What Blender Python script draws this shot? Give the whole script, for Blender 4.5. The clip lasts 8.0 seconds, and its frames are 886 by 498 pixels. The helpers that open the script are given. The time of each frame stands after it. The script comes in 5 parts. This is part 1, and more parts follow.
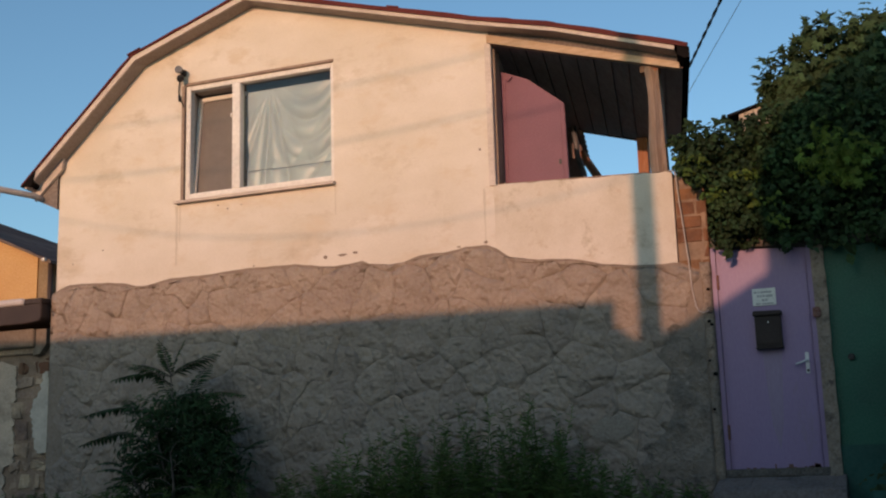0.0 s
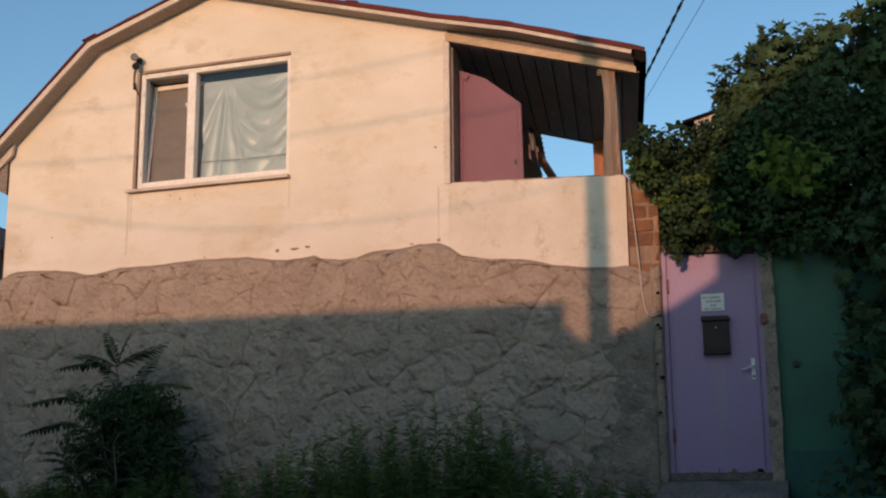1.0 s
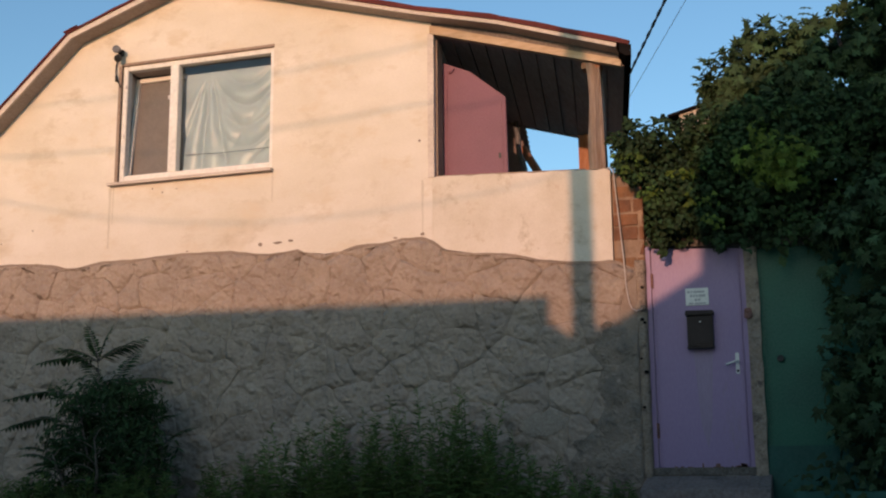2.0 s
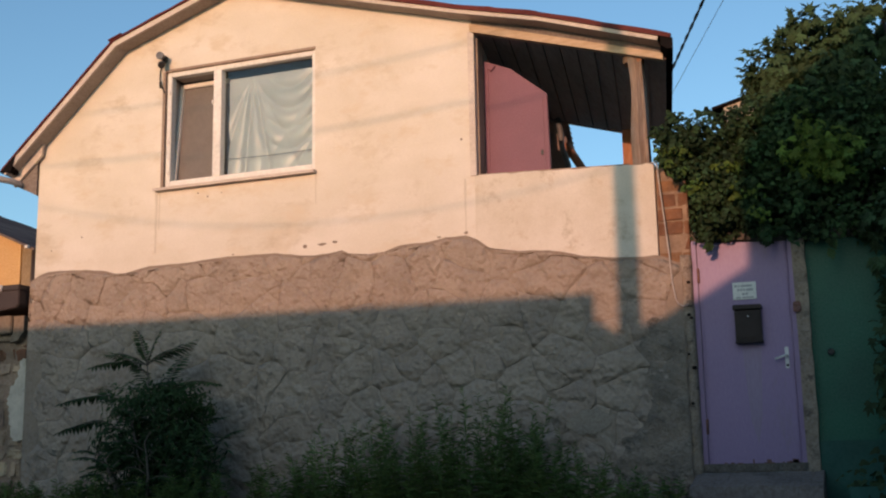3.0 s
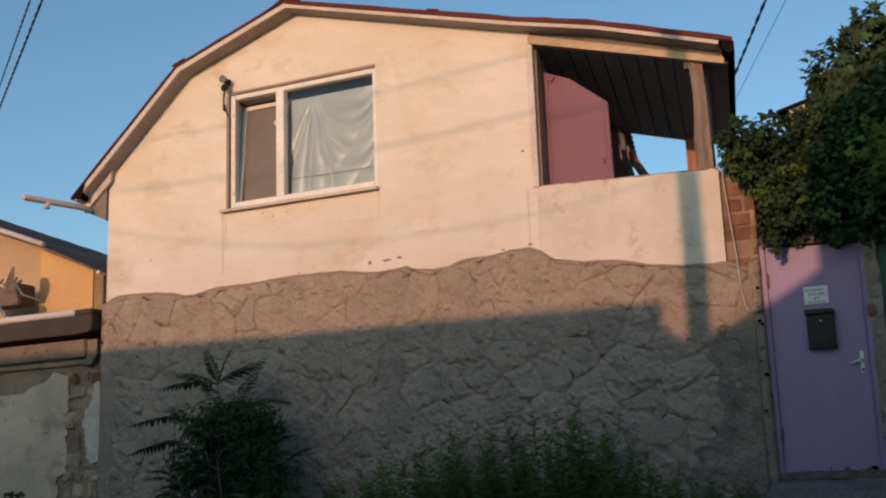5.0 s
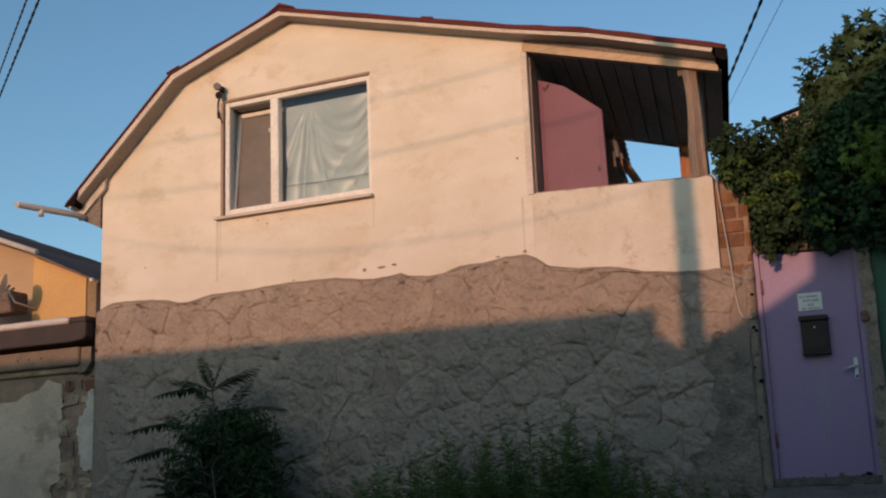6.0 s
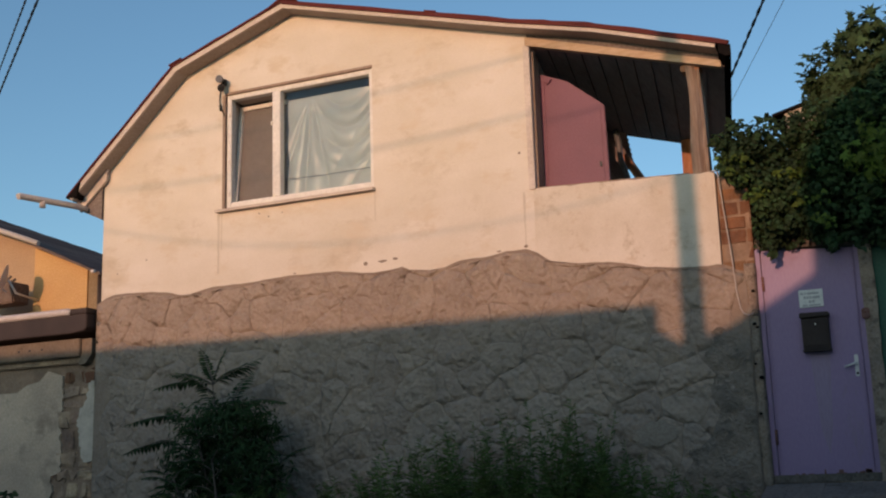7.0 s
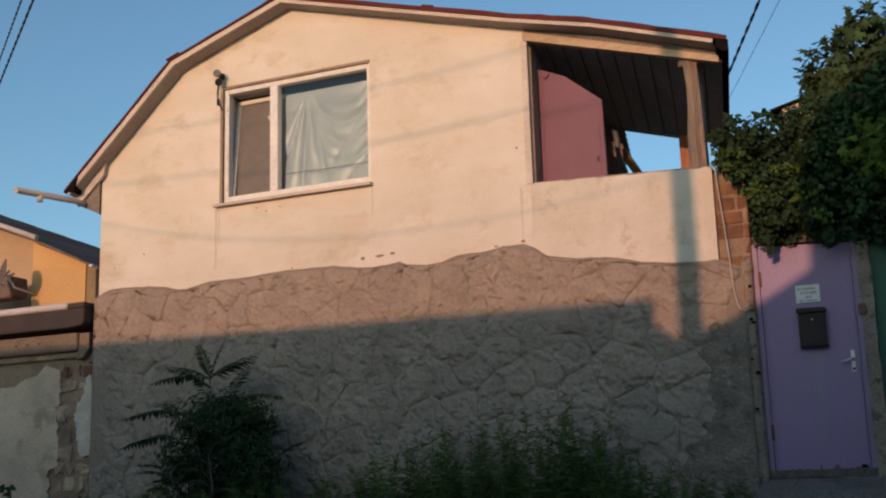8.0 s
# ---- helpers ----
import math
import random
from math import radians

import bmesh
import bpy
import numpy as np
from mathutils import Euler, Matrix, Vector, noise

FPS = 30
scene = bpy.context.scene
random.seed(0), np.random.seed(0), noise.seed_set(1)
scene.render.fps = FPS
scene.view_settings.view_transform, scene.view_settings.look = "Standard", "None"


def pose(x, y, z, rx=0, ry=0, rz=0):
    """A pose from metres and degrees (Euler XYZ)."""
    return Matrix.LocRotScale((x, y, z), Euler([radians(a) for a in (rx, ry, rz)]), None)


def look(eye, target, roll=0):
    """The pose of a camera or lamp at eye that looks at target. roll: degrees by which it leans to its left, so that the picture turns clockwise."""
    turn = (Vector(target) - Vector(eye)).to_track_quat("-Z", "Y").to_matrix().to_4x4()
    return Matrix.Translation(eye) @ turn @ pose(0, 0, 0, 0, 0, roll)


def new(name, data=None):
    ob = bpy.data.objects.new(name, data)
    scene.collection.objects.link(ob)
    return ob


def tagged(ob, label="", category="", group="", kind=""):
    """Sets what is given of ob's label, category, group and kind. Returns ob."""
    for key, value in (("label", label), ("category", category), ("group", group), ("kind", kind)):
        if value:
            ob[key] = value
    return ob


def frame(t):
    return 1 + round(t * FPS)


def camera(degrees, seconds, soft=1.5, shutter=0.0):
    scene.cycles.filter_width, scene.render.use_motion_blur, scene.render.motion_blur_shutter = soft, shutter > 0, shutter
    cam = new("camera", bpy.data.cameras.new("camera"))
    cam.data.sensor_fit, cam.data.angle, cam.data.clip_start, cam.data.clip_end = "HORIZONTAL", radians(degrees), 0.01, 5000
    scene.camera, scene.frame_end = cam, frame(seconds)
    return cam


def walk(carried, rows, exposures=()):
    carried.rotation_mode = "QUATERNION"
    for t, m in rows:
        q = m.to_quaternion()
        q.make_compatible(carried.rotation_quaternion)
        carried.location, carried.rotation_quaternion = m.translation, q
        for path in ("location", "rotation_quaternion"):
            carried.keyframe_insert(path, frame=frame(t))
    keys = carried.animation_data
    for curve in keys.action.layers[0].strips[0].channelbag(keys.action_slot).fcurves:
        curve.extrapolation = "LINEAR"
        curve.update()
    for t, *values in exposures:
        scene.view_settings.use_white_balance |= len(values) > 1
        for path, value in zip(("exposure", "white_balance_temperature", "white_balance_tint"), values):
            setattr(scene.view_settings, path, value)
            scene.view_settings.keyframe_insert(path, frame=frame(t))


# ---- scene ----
cam = camera(42.0, 8.0, 2.1)
PATH = [
    (0, (4.101, -10.445, 0.036), (3.407, -8.61, 0.423), -1.7),
    (0.5, (4.124, -10.426, 0.023), (3.445, -8.584, 0.409), -1.1),
    (1, (4.158, -10.392, 0.014), (3.529, -8.533, 0.4), -0.45),
    (1.2, (4.172, -10.370, 0.014), (3.558, -8.508, 0.398), -0.4),
    (2.3, (4.17, -10.319, 0.013), (3.561, -8.451, 0.388), -0.5),
    (2.5, (4.191, -10.313, 0.014), (3.554, -8.454, 0.388), -0.7),
    (3, (4.214, -10.293, 0.014), (3.525, -8.454, 0.391), -1.1),
    (3.5, (4.221, -10.272, 0.005), (3.486, -8.451, 0.388), -1.3),
    (4, (4.214, -10.272, -0.013), (3.44, -8.47, 0.379), -1.7),
    (4.5, (4.222, -10.262, -0.023), (3.427, -8.472, 0.379), -2.0),
    (6, (4.194, -10.295, -0.03), (3.418, -8.501, 0.392), -2.2),
    (6.5, (4.186, -10.303, -0.026), (3.409, -8.508, 0.392), -2.0),
    (7, (4.197, -10.29, -0.021), (3.417, -8.495, 0.39), -1.8),
    (7.5, (4.203, -10.288, -0.028), (3.422, -8.492, 0.379), -1.8),
    (8, (4.222, -10.274, -0.026), (3.441, -8.478, 0.377), -1.7),
]
walk(cam, [(t, look(eye, target, roll)) for t, eye, target, roll in PATH], [(0, -0.42), (1, -0.34), (2.5, -0.16), (3.5, -0.24), (4.5, -0.32), (6, -0.46), (8, -0.45)])

# ---- light ----
SUN_EL, SUN_AZ = radians(7.0), radians(2.0)      # low evening sun, almost square to the house front
TO_SUN = Vector((-math.sin(SUN_AZ) * math.cos(SUN_EL), -math.cos(SUN_AZ) * math.cos(SUN_EL), math.sin(SUN_EL)))
world = bpy.data.worlds.new("world")
scene.world = world
world.use_nodes = True
wn = world.node_tree.nodes
sky = wn.new("ShaderNodeTexSky")
sky.sky_type, sky.sun_disc = "NISHITA", False
sky.sun_elevation, sky.sun_rotation = radians(11.0), math.pi + SUN_AZ
sky.air_density, sky.dust_density, sky.ozone_density = 1.0, 1.0, 2.5
tint = wn.new("ShaderNodeMix")
tint.data_type, tint.blend_type = "RGBA", "MULTIPLY"
tint.inputs[0].default_value = 1.0
tint.inputs[7].default_value = (0.855, 0.97, 0.965, 1)
world.node_tree.links.new(sky.outputs[0], tint.inputs[6])
world.node_tree.links.new(tint.outputs[2], wn["Background"].inputs[0])
wn["Background"].inputs[1].default_value = 0.235
sun = new("sun", bpy.data.lights.new("sun", "SUN"))
sun.data.energy, sun.data.angle, sun.data.color = 3.3, radians(0.5), (1.0, 0.53, 0.335)
sun.matrix_world = look((-8, -20, 12), Vector((-8, -20, 12)) - TO_SUN)
scene.view_settings.exposure = 0.0

# ---- materials ----
MATS = {}


def mat(name, a, b, rough=0.8, big=0.6, fine=40.0, bump=0.15, metal=0.0, speck=0.0, each=0.0, island=0.0, stain=None, dist=0.01, spec=0.3, stretch=(1, 1, 1), trans=0.0, grain=1.0, facet=False, stain2=None):
    """A worn surface: colours a and b mixed by large patches and fine grain, with relief. Scales are per metre."""
    if name in MATS:
        return MATS[name]
    m = MATS[name] = bpy.data.materials.new(name)
    m.use_nodes = True
    nt = m.node_tree
    n, l = nt.nodes, nt.links
    p = n["Principled BSDF"]
    geo = n.new("ShaderNodeNewGeometry")
    mapping = n.new("ShaderNodeMapping")
    mapping.inputs["Scale"].default_value = stretch
    l.new(geo.outputs["Position"], mapping.inputs[0])

    def noise_tex(scale, detail, rough_=0.6):
        t = n.new("ShaderNodeTexNoise")
        t.inputs["Scale"].default_value, t.inputs["Detail"].default_value, t.inputs["Roughness"].default_value = scale, detail, rough_
        l.new(mapping.outputs[0], t.inputs["Vector"])
        return t

    def ramp(src, lo, hi):
        r = n.new("ShaderNodeMapRange")
        r.inputs["From Min"].default_value, r.inputs["From Max"].default_value = lo, hi
        l.new(src, r.inputs["Value"])
        return r.outputs[0]

    def mix(f, c1, c2, kind="MIX"):
        x = n.new("ShaderNodeMix")
        x.data_type, x.blend_type = "RGBA", kind
        for k, v in ((0, f), (6, c1), (7, c2)):
            if isinstance(v, (int, float)):
                x.inputs[k].default_value = v
            elif isinstance(v, tuple):
                x.inputs[k].default_value = (*v, 1)
            else:
                l.new(v, x.inputs[k])
        return x.outputs[2]

    t1, t2 = noise_tex(big, 5), noise_tex(fine, 4)
    col = mix(ramp(t1.outputs[0], 0.36, 0.64), a, b)
    col = mix(ramp(t2.outputs[0], 0.3, 0.7), mix(0.16 * grain, col, (0.0, 0.0, 0.0)), mix(0.08 * grain, col, (1.0, 1.0, 1.0)))
    if stain:
        t3 = noise_tex(stain[1], 7, 0.7)
        col = mix(ramp(t3.outputs[0], stain[2], stain[2] + 0.12), col, stain[0])
    if stain2:
        t5 = noise_tex(stain2[1], 6, 0.65)
        col = mix(ramp(t5.outputs[1], stain2[2], stain2[2] + 0.10), col, stain2[0])
    if each or island:
        if each:
            info = n.new("ShaderNodeObjectInfo").outputs["Random"]
        else:
            info = geo.outputs["Random Per Island"]
        h = n.new("ShaderNodeHueSaturation")
        h.inputs["Value"].default_value = 1.0
        amount = each or island
        r = n.new("ShaderNodeMapRange")
        r.inputs["To Min"].default_value, r.inputs["To Max"].default_value = 1 - amount, 1 + amount
        l.new(info, r.inputs["Value"])
        l.new(r.outputs[0], h.inputs["Value"])
        r2 = n.new("ShaderNodeMapRange")
        r2.inputs["To Min"].default_value, r2.inputs["To Max"].default_value = 0.5 - 0.04 * amount, 0.5 + 0.05 * amount
        l.new(info, r2.inputs["Value"])
        l.new(r2.outputs[0], h.inputs["Hue"])
        l.new(col, h.inputs["Color"])
        col = h.outputs[0]
    l.new(col, p.inputs["Base Color"])
    p.inputs["Roughness"].default_value, p.inputs["Metallic"].default_value = rough, metal
    p.inputs["Specular IOR Level"].default_value = spec
    l.new(ramp(t2.outputs[0], -1.2, 1.6), p.inputs["Roughness"]) if rough is None else None
    if bump:
        bmp = n.new("ShaderNodeBump")
        bmp.inputs["Strength"].default_value, bmp.inputs["Distance"].default_value = bump, dist
        add = n.new("ShaderNodeMath")
        add.operation = "MULTIPLY_ADD"
        add.inputs[1].default_value = 0.06 if facet else 0.35
        l.new(t2.outputs[0], add.inputs[0])
        t4 = noise_tex(6.0 if facet else max(fine * 0.2, big * 2), 2.2 if facet else 4)
        rough_form = t4.outputs[0]
        if facet:
            # hand-modelled lumps with creases between them
            vor = n.new("ShaderNodeTexVoronoi")
            vor.inputs["Scale"].default_value = 6.5
            warp = n.new("ShaderNodeVectorMath")
            warp.operation = "MULTIPLY_ADD"
            warp.inputs[1].default_value = (0.35, 0.35, 0.35)
            l.new(t4.outputs[1], warp.inputs[0])
            l.new(mapping.outputs[0], warp.inputs[2])
            l.new(warp.outputs[0], vor.inputs["Vector"])
            blend = n.new("ShaderNodeMath")
            blend.operation = "MULTIPLY_ADD"
            blend.inputs[1].default_value = -0.30
            l.new(vor.outputs["Distance"], blend.inputs[0])
            l.new(t4.outputs[0], blend.inputs[2])
            rough_form = blend.outputs[0]
        l.new(rough_form, add.inputs[2])
        l.new(add.outputs[0], bmp.inputs["Height"])
        l.new(bmp.outputs[0], p.inputs["Normal"])
    if trans:
        tr = n.new("ShaderNodeBsdfTranslucent")
        l.new(col, tr.inputs[0])
        ms = n.new("ShaderNodeMixShader")
        ms.inputs[0].default_value = trans
        l.new(p.outputs[0], ms.inputs[1])
        l.new(tr.outputs[0], ms.inputs[2])
        l.new(ms.outputs[0], n["Material Output"].inputs[0])
    return m


def glass_mat():
    m = bpy.data.materials.new("window_glass")
    m.use_nodes = True
    n, l = m.node_tree.nodes, m.node_tree.links
    clear, gloss, fr, ms = n.new("ShaderNodeBsdfTransparent"), n.new("ShaderNodeBsdfGlossy"), n.new("ShaderNodeFresnel"), n.new("ShaderNodeMixShader")
    clear.inputs[0].default_value = (0.93, 0.95, 0.94, 1)
    gloss.inputs["Roughness"].default_value = 0.02
    fr.inputs[0].default_value = 1.4
    l.new(fr.outputs[0], ms.inputs[0])
    l.new(clear.outputs[0], ms.inputs[1])
    l.new(gloss.outputs[0], ms.inputs[2])
    l.new(ms.outputs[0], n["Material Output"].inputs[0])
    return m


STUCCO = mat("cream_stucco", (0.73, 0.645, 0.545), (0.645, 0.56, 0.445), 0.92, 1.5, 60, 0.3, stain=((0.55, 0.455, 0.34), 1.6, 0.54), dist=0.006, grain=0.35, stain2=((0.63, 0.525, 0.40), 3.4, 0.53), stretch=(0.6, 1, 1.1))
STUCCO_SIDE = STUCCO
STREAK_STUCCO = mat("dirty_stucco", (0.63, 0.55, 0.445), (0.57, 0.485, 0.385), 0.92, 3, 60, 0.2, grain=0.35)
PARAPET = mat("stained_parapet_stucco", (0.70, 0.615, 0.51), (0.61, 0.52, 0.405), 0.92, 2.2, 60, 0.35, stain=((0.46, 0.37, 0.26), 2.6, 0.57), dist=0.008, grain=0.4, stain2=((0.55, 0.44, 0.32), 6.0, 0.56))
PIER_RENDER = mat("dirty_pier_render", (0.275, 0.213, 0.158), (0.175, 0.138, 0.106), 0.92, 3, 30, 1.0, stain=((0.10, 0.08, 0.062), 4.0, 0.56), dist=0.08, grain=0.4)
CEMENT = mat("grey_cement", (0.285, 0.213, 0.153), (0.23, 0.173, 0.127), 0.9, 1.8, 30, 0.6, stain=((0.165, 0.13, 0.098), 3.0, 0.58), dist=0.05, facet=True, grain=0.5)
STONE = mat("stone_relief", (0.35, 0.268, 0.20), (0.28, 0.215, 0.162), 0.88, 2.0, 26, 0.9, each=0.05, stain=((0.195, 0.152, 0.112), 2.2, 0.60), dist=0.11, facet=True, grain=0.5)
ROOF_RED = mat("dark_red_sheet", (0.12, 0.022, 0.018), (0.085, 0.016, 0.014), 0.6, 2, 60, 0.1, spec=0.1, grain=0.15)
FASCIA = mat("weathered_pale_board", (0.66, 0.55, 0.46), (0.54, 0.44, 0.365), 0.75, 2.5, 40, 0.2, stain=((0.22, 0.17, 0.14), 5, 0.63))
SOFFIT = mat("grey_brown_soffit", (0.42, 0.335, 0.28), (0.33, 0.265, 0.22), 0.8, 2, 40, 0.2)
BROWN_BOARD = mat("dull_brown_board", (0.20, 0.15, 0.12), (0.15, 0.115, 0.095), 0.85, 2, 40, 0.2)
PALE_CEMENT = mat("pale_cement", (0.31, 0.245, 0.18), (0.24, 0.19, 0.14), 0.9, 5, 40, 0.4, dist=0.02)
STEP = mat("worn_step_concrete", (0.19, 0.145, 0.12), (0.13, 0.10, 0.085), 0.92, 3, 30, 0.6, stain=((0.09, 0.08, 0.07), 5, 0.58), dist=0.012)
DARK_WOOD = mat("dark_stained_plank", (0.34, 0.24, 0.22), (0.21, 0.15, 0.138), 0.65, 2.5, 45, 0.3, each=0.25, stretch=(1, 0.15, 1))
BEAM = mat("sunbleached_wood", (0.62, 0.44, 0.28), (0.48, 0.33, 0.2), 0.8, 2, 40, 0.3, stretch=(0.2, 1, 1))
POSTWOOD = mat("split_weathered_post", (0.36, 0.235, 0.15), (0.18, 0.12, 0.085), 0.85, 6, 50, 0.7, stain=((0.55, 0.26, 0.12), 3, 0.6), stretch=(1, 1, 0.12), dist=0.02)
ORANGEWOOD = mat("orange_wood", (0.48, 0.20, 0.08), (0.36, 0.14, 0.06), 0.75, 3, 40, 0.3, stretch=(1, 1, 0.2))
PVC = mat("white_pvc", (0.80, 0.745, 0.67), (0.72, 0.66, 0.59), 0.4, 3, 30, 0.05, stain=((0.45, 0.38, 0.32), 6, 0.68))
REVEAL = mat("brown_reveal", (0.33, 0.22, 0.15), (0.25, 0.165, 0.115), 0.85, 3, 40, 0.2)
CURTAIN = mat("pale_blue_cloth", (0.50, 0.58, 0.60), (0.42, 0.50, 0.53), 0.38, 3, 150, 0.05, spec=0.6, trans=0.15)
SCREEN = mat("brown_screen_cloth", (0.165, 0.135, 0.115), (0.13, 0.108, 0.092), 0.9, 3, 200, 0.1)
GLASS = glass_mat()
LILAC = mat("lilac_paint", (0.30, 0.205, 0.34), (0.272, 0.188, 0.31), 0.5, 1.6, 60, 0.02, stain=((0.27, 0.20, 0.25), 2.5, 0.60), stretch=(1, 1, 0.35), grain=0.3)
PINK = mat("pink_paint", (0.19, 0.063, 0.094), (0.16, 0.053, 0.08), 0.5, 1.6, 60, 0.02, grain=0.3, stain=((0.20, 0.08, 0.09), 5, 0.66))
GREEN = mat("green_paint", (0.008, 0.105, 0.06), (0.007, 0.08, 0.048), 0.5, 1.6, 60, 0.02, grain=0.4, stain=((0.05, 0.10, 0.08), 4, 0.66))
TEAL = mat("teal_paint", (0.016, 0.095, 0.07), (0.012, 0.07, 0.052), 0.6, 3, 40, 0.03, grain=0.2)
CONCRETE = mat("rough_concrete", (0.22, 0.19, 0.15), (0.14, 0.122, 0.10), 0.92, 2.5, 30, 0.6, stain=((0.12, 0.105, 0.09), 4, 0.6), dist=0.012)
BEAM_CONCRETE = mat("stained_beam_concrete", (0.22, 0.16, 0.105), (0.15, 0.11, 0.075), 0.92, 2.5, 30, 0.5, stain=((0.10, 0.075, 0.055), 4, 0.58), dist=0.012, grain=0.5)
RUBBLE = mat("rubble_stone", (0.46, 0.30, 0.185), (0.24, 0.155, 0.10), 0.9, 5, 35, 0.8, each=0.3, dist=0.02)
JAMB = mat("pitted_jamb_plaster", (0.30, 0.225, 0.155), (0.19, 0.14, 0.10), 0.92, 6, 40, 0.7, stain=((0.10, 0.075, 0.06), 9, 0.56), dist=0.03)
BRICK = mat("brown_brick", (0.27, 0.118, 0.05), (0.145, 0.066, 0.032), 0.9, 4, 45, 0.5, each=0.2, dist=0.01, grain=0.4)
MORTAR = mat("crumbling_mortar", (0.34, 0.225, 0.145), (0.22, 0.145, 0.095), 0.95, 5, 35, 0.8, dist=0.015, grain=0.5)
OLD_PLASTER = mat("old_grey_plaster", (0.70, 0.52, 0.36), (0.50, 0.37, 0.26), 0.92, 1.6, 40, 0.35, stain=((0.34, 0.25, 0.18), 1.4, 0.54), stain2=((0.33, 0.25, 0.17), 3.5, 0.60))
WHITE_PLASTER = mat("white_lime_plaster", (0.66, 0.57, 0.45), (0.46, 0.39, 0.30), 0.92, 5, 40, 0.4, stain=((0.30, 0.27, 0.24), 6, 0.6))
BROWN_METAL = mat("brown_sheet_metal", (0.058, 0.040, 0.034), (0.044, 0.031, 0.027), 0.5, 3, 50, 0.03, metal=0.0, spec=0.2, grain=0.12)
PALE_METAL = mat("pale_pipe", (0.62, 0.55, 0.50), (0.52, 0.46, 0.42), 0.5, 3, 50, 0.05)
BLACK = mat("black_plastic", (0.018, 0.017, 0.017), (0.03, 0.028, 0.027), 0.4, 8, 60, 0.05, grain=0.08)
MAILBOX = mat("dark_brown_enamel", (0.030, 0.021, 0.018), (0.042, 0.029, 0.025), 0.55, 5, 60, 0.03, spec=0.15, stain=((0.09, 0.05, 0.035), 14, 0.68), grain=0.1)
STEEL = mat("pale_steel", (0.66, 0.66, 0.66), (0.56, 0.56, 0.56), 0.3, 6, 80, 0.03, metal=0.2)
DARK_FLASH = mat("dull_dark_flashing", (0.010, 0.008, 0.008), (0.014, 0.011, 0.010), 0.95, 5, 60, 0.02, spec=0.0, grain=0.03)
STREAK = mat("rusty_lilac_streak", (0.30, 0.22, 0.315), (0.275, 0.20, 0.28), 0.6, 9, 60, 0.0, stretch=(1, 1, 0.2), grain=0.4)
GREY_PLASTIC = mat("grey_plastic", (0.16, 0.16, 0.17), (0.12, 0.12, 0.13), 0.45, 8, 60, 0.03)
RUST = mat("rusty_iron", (0.20, 0.07, 0.04), (0.12, 0.045, 0.03), 0.85, 12, 60, 0.4)
SIGN = mat("white_enamel", (0.82, 0.80, 0.74), (0.74, 0.72, 0.66), 0.5, 12, 60, 0.03)
SIGN_INK = mat("faded_ink", (0.40, 0.39, 0.37), (0.48, 0.46, 0.44), 0.7, 30, 90, 0.0)
YELLOW_WALL = mat("ochre_render", (0.62, 0.36, 0.13), (0.55, 0.31, 0.11), 0.9, 1.2, 40, 0.15)
DULL_OCHRE = mat("dull_ochre_render", (0.46, 0.30, 0.17), (0.40, 0.26, 0.15), 0.9, 1.2, 40, 0.15)
STRIP = mat("dull_olive_strip", (0.26, 0.165, 0.075), (0.20, 0.13, 0.06), 0.9, 4, 40, 0.2)
TILE = mat("dark_roof_tile", (0.15, 0.108, 0.095), (0.11, 0.082, 0.073), 0.95, 4, 50, 0.3, each=0.2, spec=0.04, grain=0.25)
GROUND = mat("dry_earth", (0.26, 0.215, 0.155), (0.20, 0.165, 0.12), 0.95, 1.5, 30, 0.7, stain=((0.05, 0.07, 0.03), 2, 0.52), dist=0.03)
ASPHALT = mat("street_asphalt", (0.12, 0.115, 0.105), (0.09, 0.086, 0.08), 0.9, 1.5, 60, 0.5)
LEAF_VINE = mat("vine_leaf", (0.042, 0.080, 0.020), (0.018, 0.040, 0.012), 0.65, 1.8, 60, 0.05, spec=0.08, island=0.45, trans=0.25, grain=0.3)
# brighter leaf copy: sun highlights put into the base colour
LEAF_LIGHT = mat("sunlit_tone_leaf", (0.12, 0.175, 0.022), (0.075, 0.12, 0.018), 0.65, 2, 60, 0.05, spec=0.08, island=0.35, trans=0.3, grain=0.3)
LEAF_FIG = mat("fig_leaf", (0.052, 0.088, 0.028), (0.026, 0.050, 0.018), 0.65, 2, 60, 0.05, spec=0.08, island=0.4, trans=0.2, grain=0.3)
LEAF_BUSH = mat("sumac_leaf", (0.034, 0.070, 0.018), (0.016, 0.040, 0.012), 0.65, 2, 60, 0.05, spec=0.08, island=0.35, trans=0.2, grain=0.3)
LEAF_WEED = mat("weed_leaf", (0.12, 0.175, 0.042), (0.07, 0.115, 0.028), 0.65, 2, 60, 0.05, spec=0.08, island=0.4, trans=0.2, grain=0.3)
BARK = mat("grey_bark", (0.12, 0.09, 0.065), (0.07, 0.055, 0.04), 0.9, 8, 50, 0.6)
WIRE = mat("black_cable", (0.015, 0.015, 0.016), (0.025, 0.024, 0.024), 0.6, 8, 60, 0.0, grain=0.1)
THIN_WIRE = mat("grey_thin_cable", (0.10, 0.11, 0.12), (0.13, 0.14, 0.15), 0.6, 8, 60, 0.0)
CABLE = mat("pale_cable", (0.50, 0.43, 0.37), (0.40, 0.34, 0.30), 0.6, 8, 60, 0.0)
# kept pale so the unseen street fronts bounce more light onto the shaded wall
FAR_WALL = mat("far_render", (0.70, 0.67, 0.62), (0.62, 0.59, 0.55), 0.9, 0.6, 20, 0.2)
FAR_ROOF = mat("far_roof", (0.16, 0.08, 0.06), (0.11, 0.06, 0.05), 0.8, 0.8, 20, 0.2)
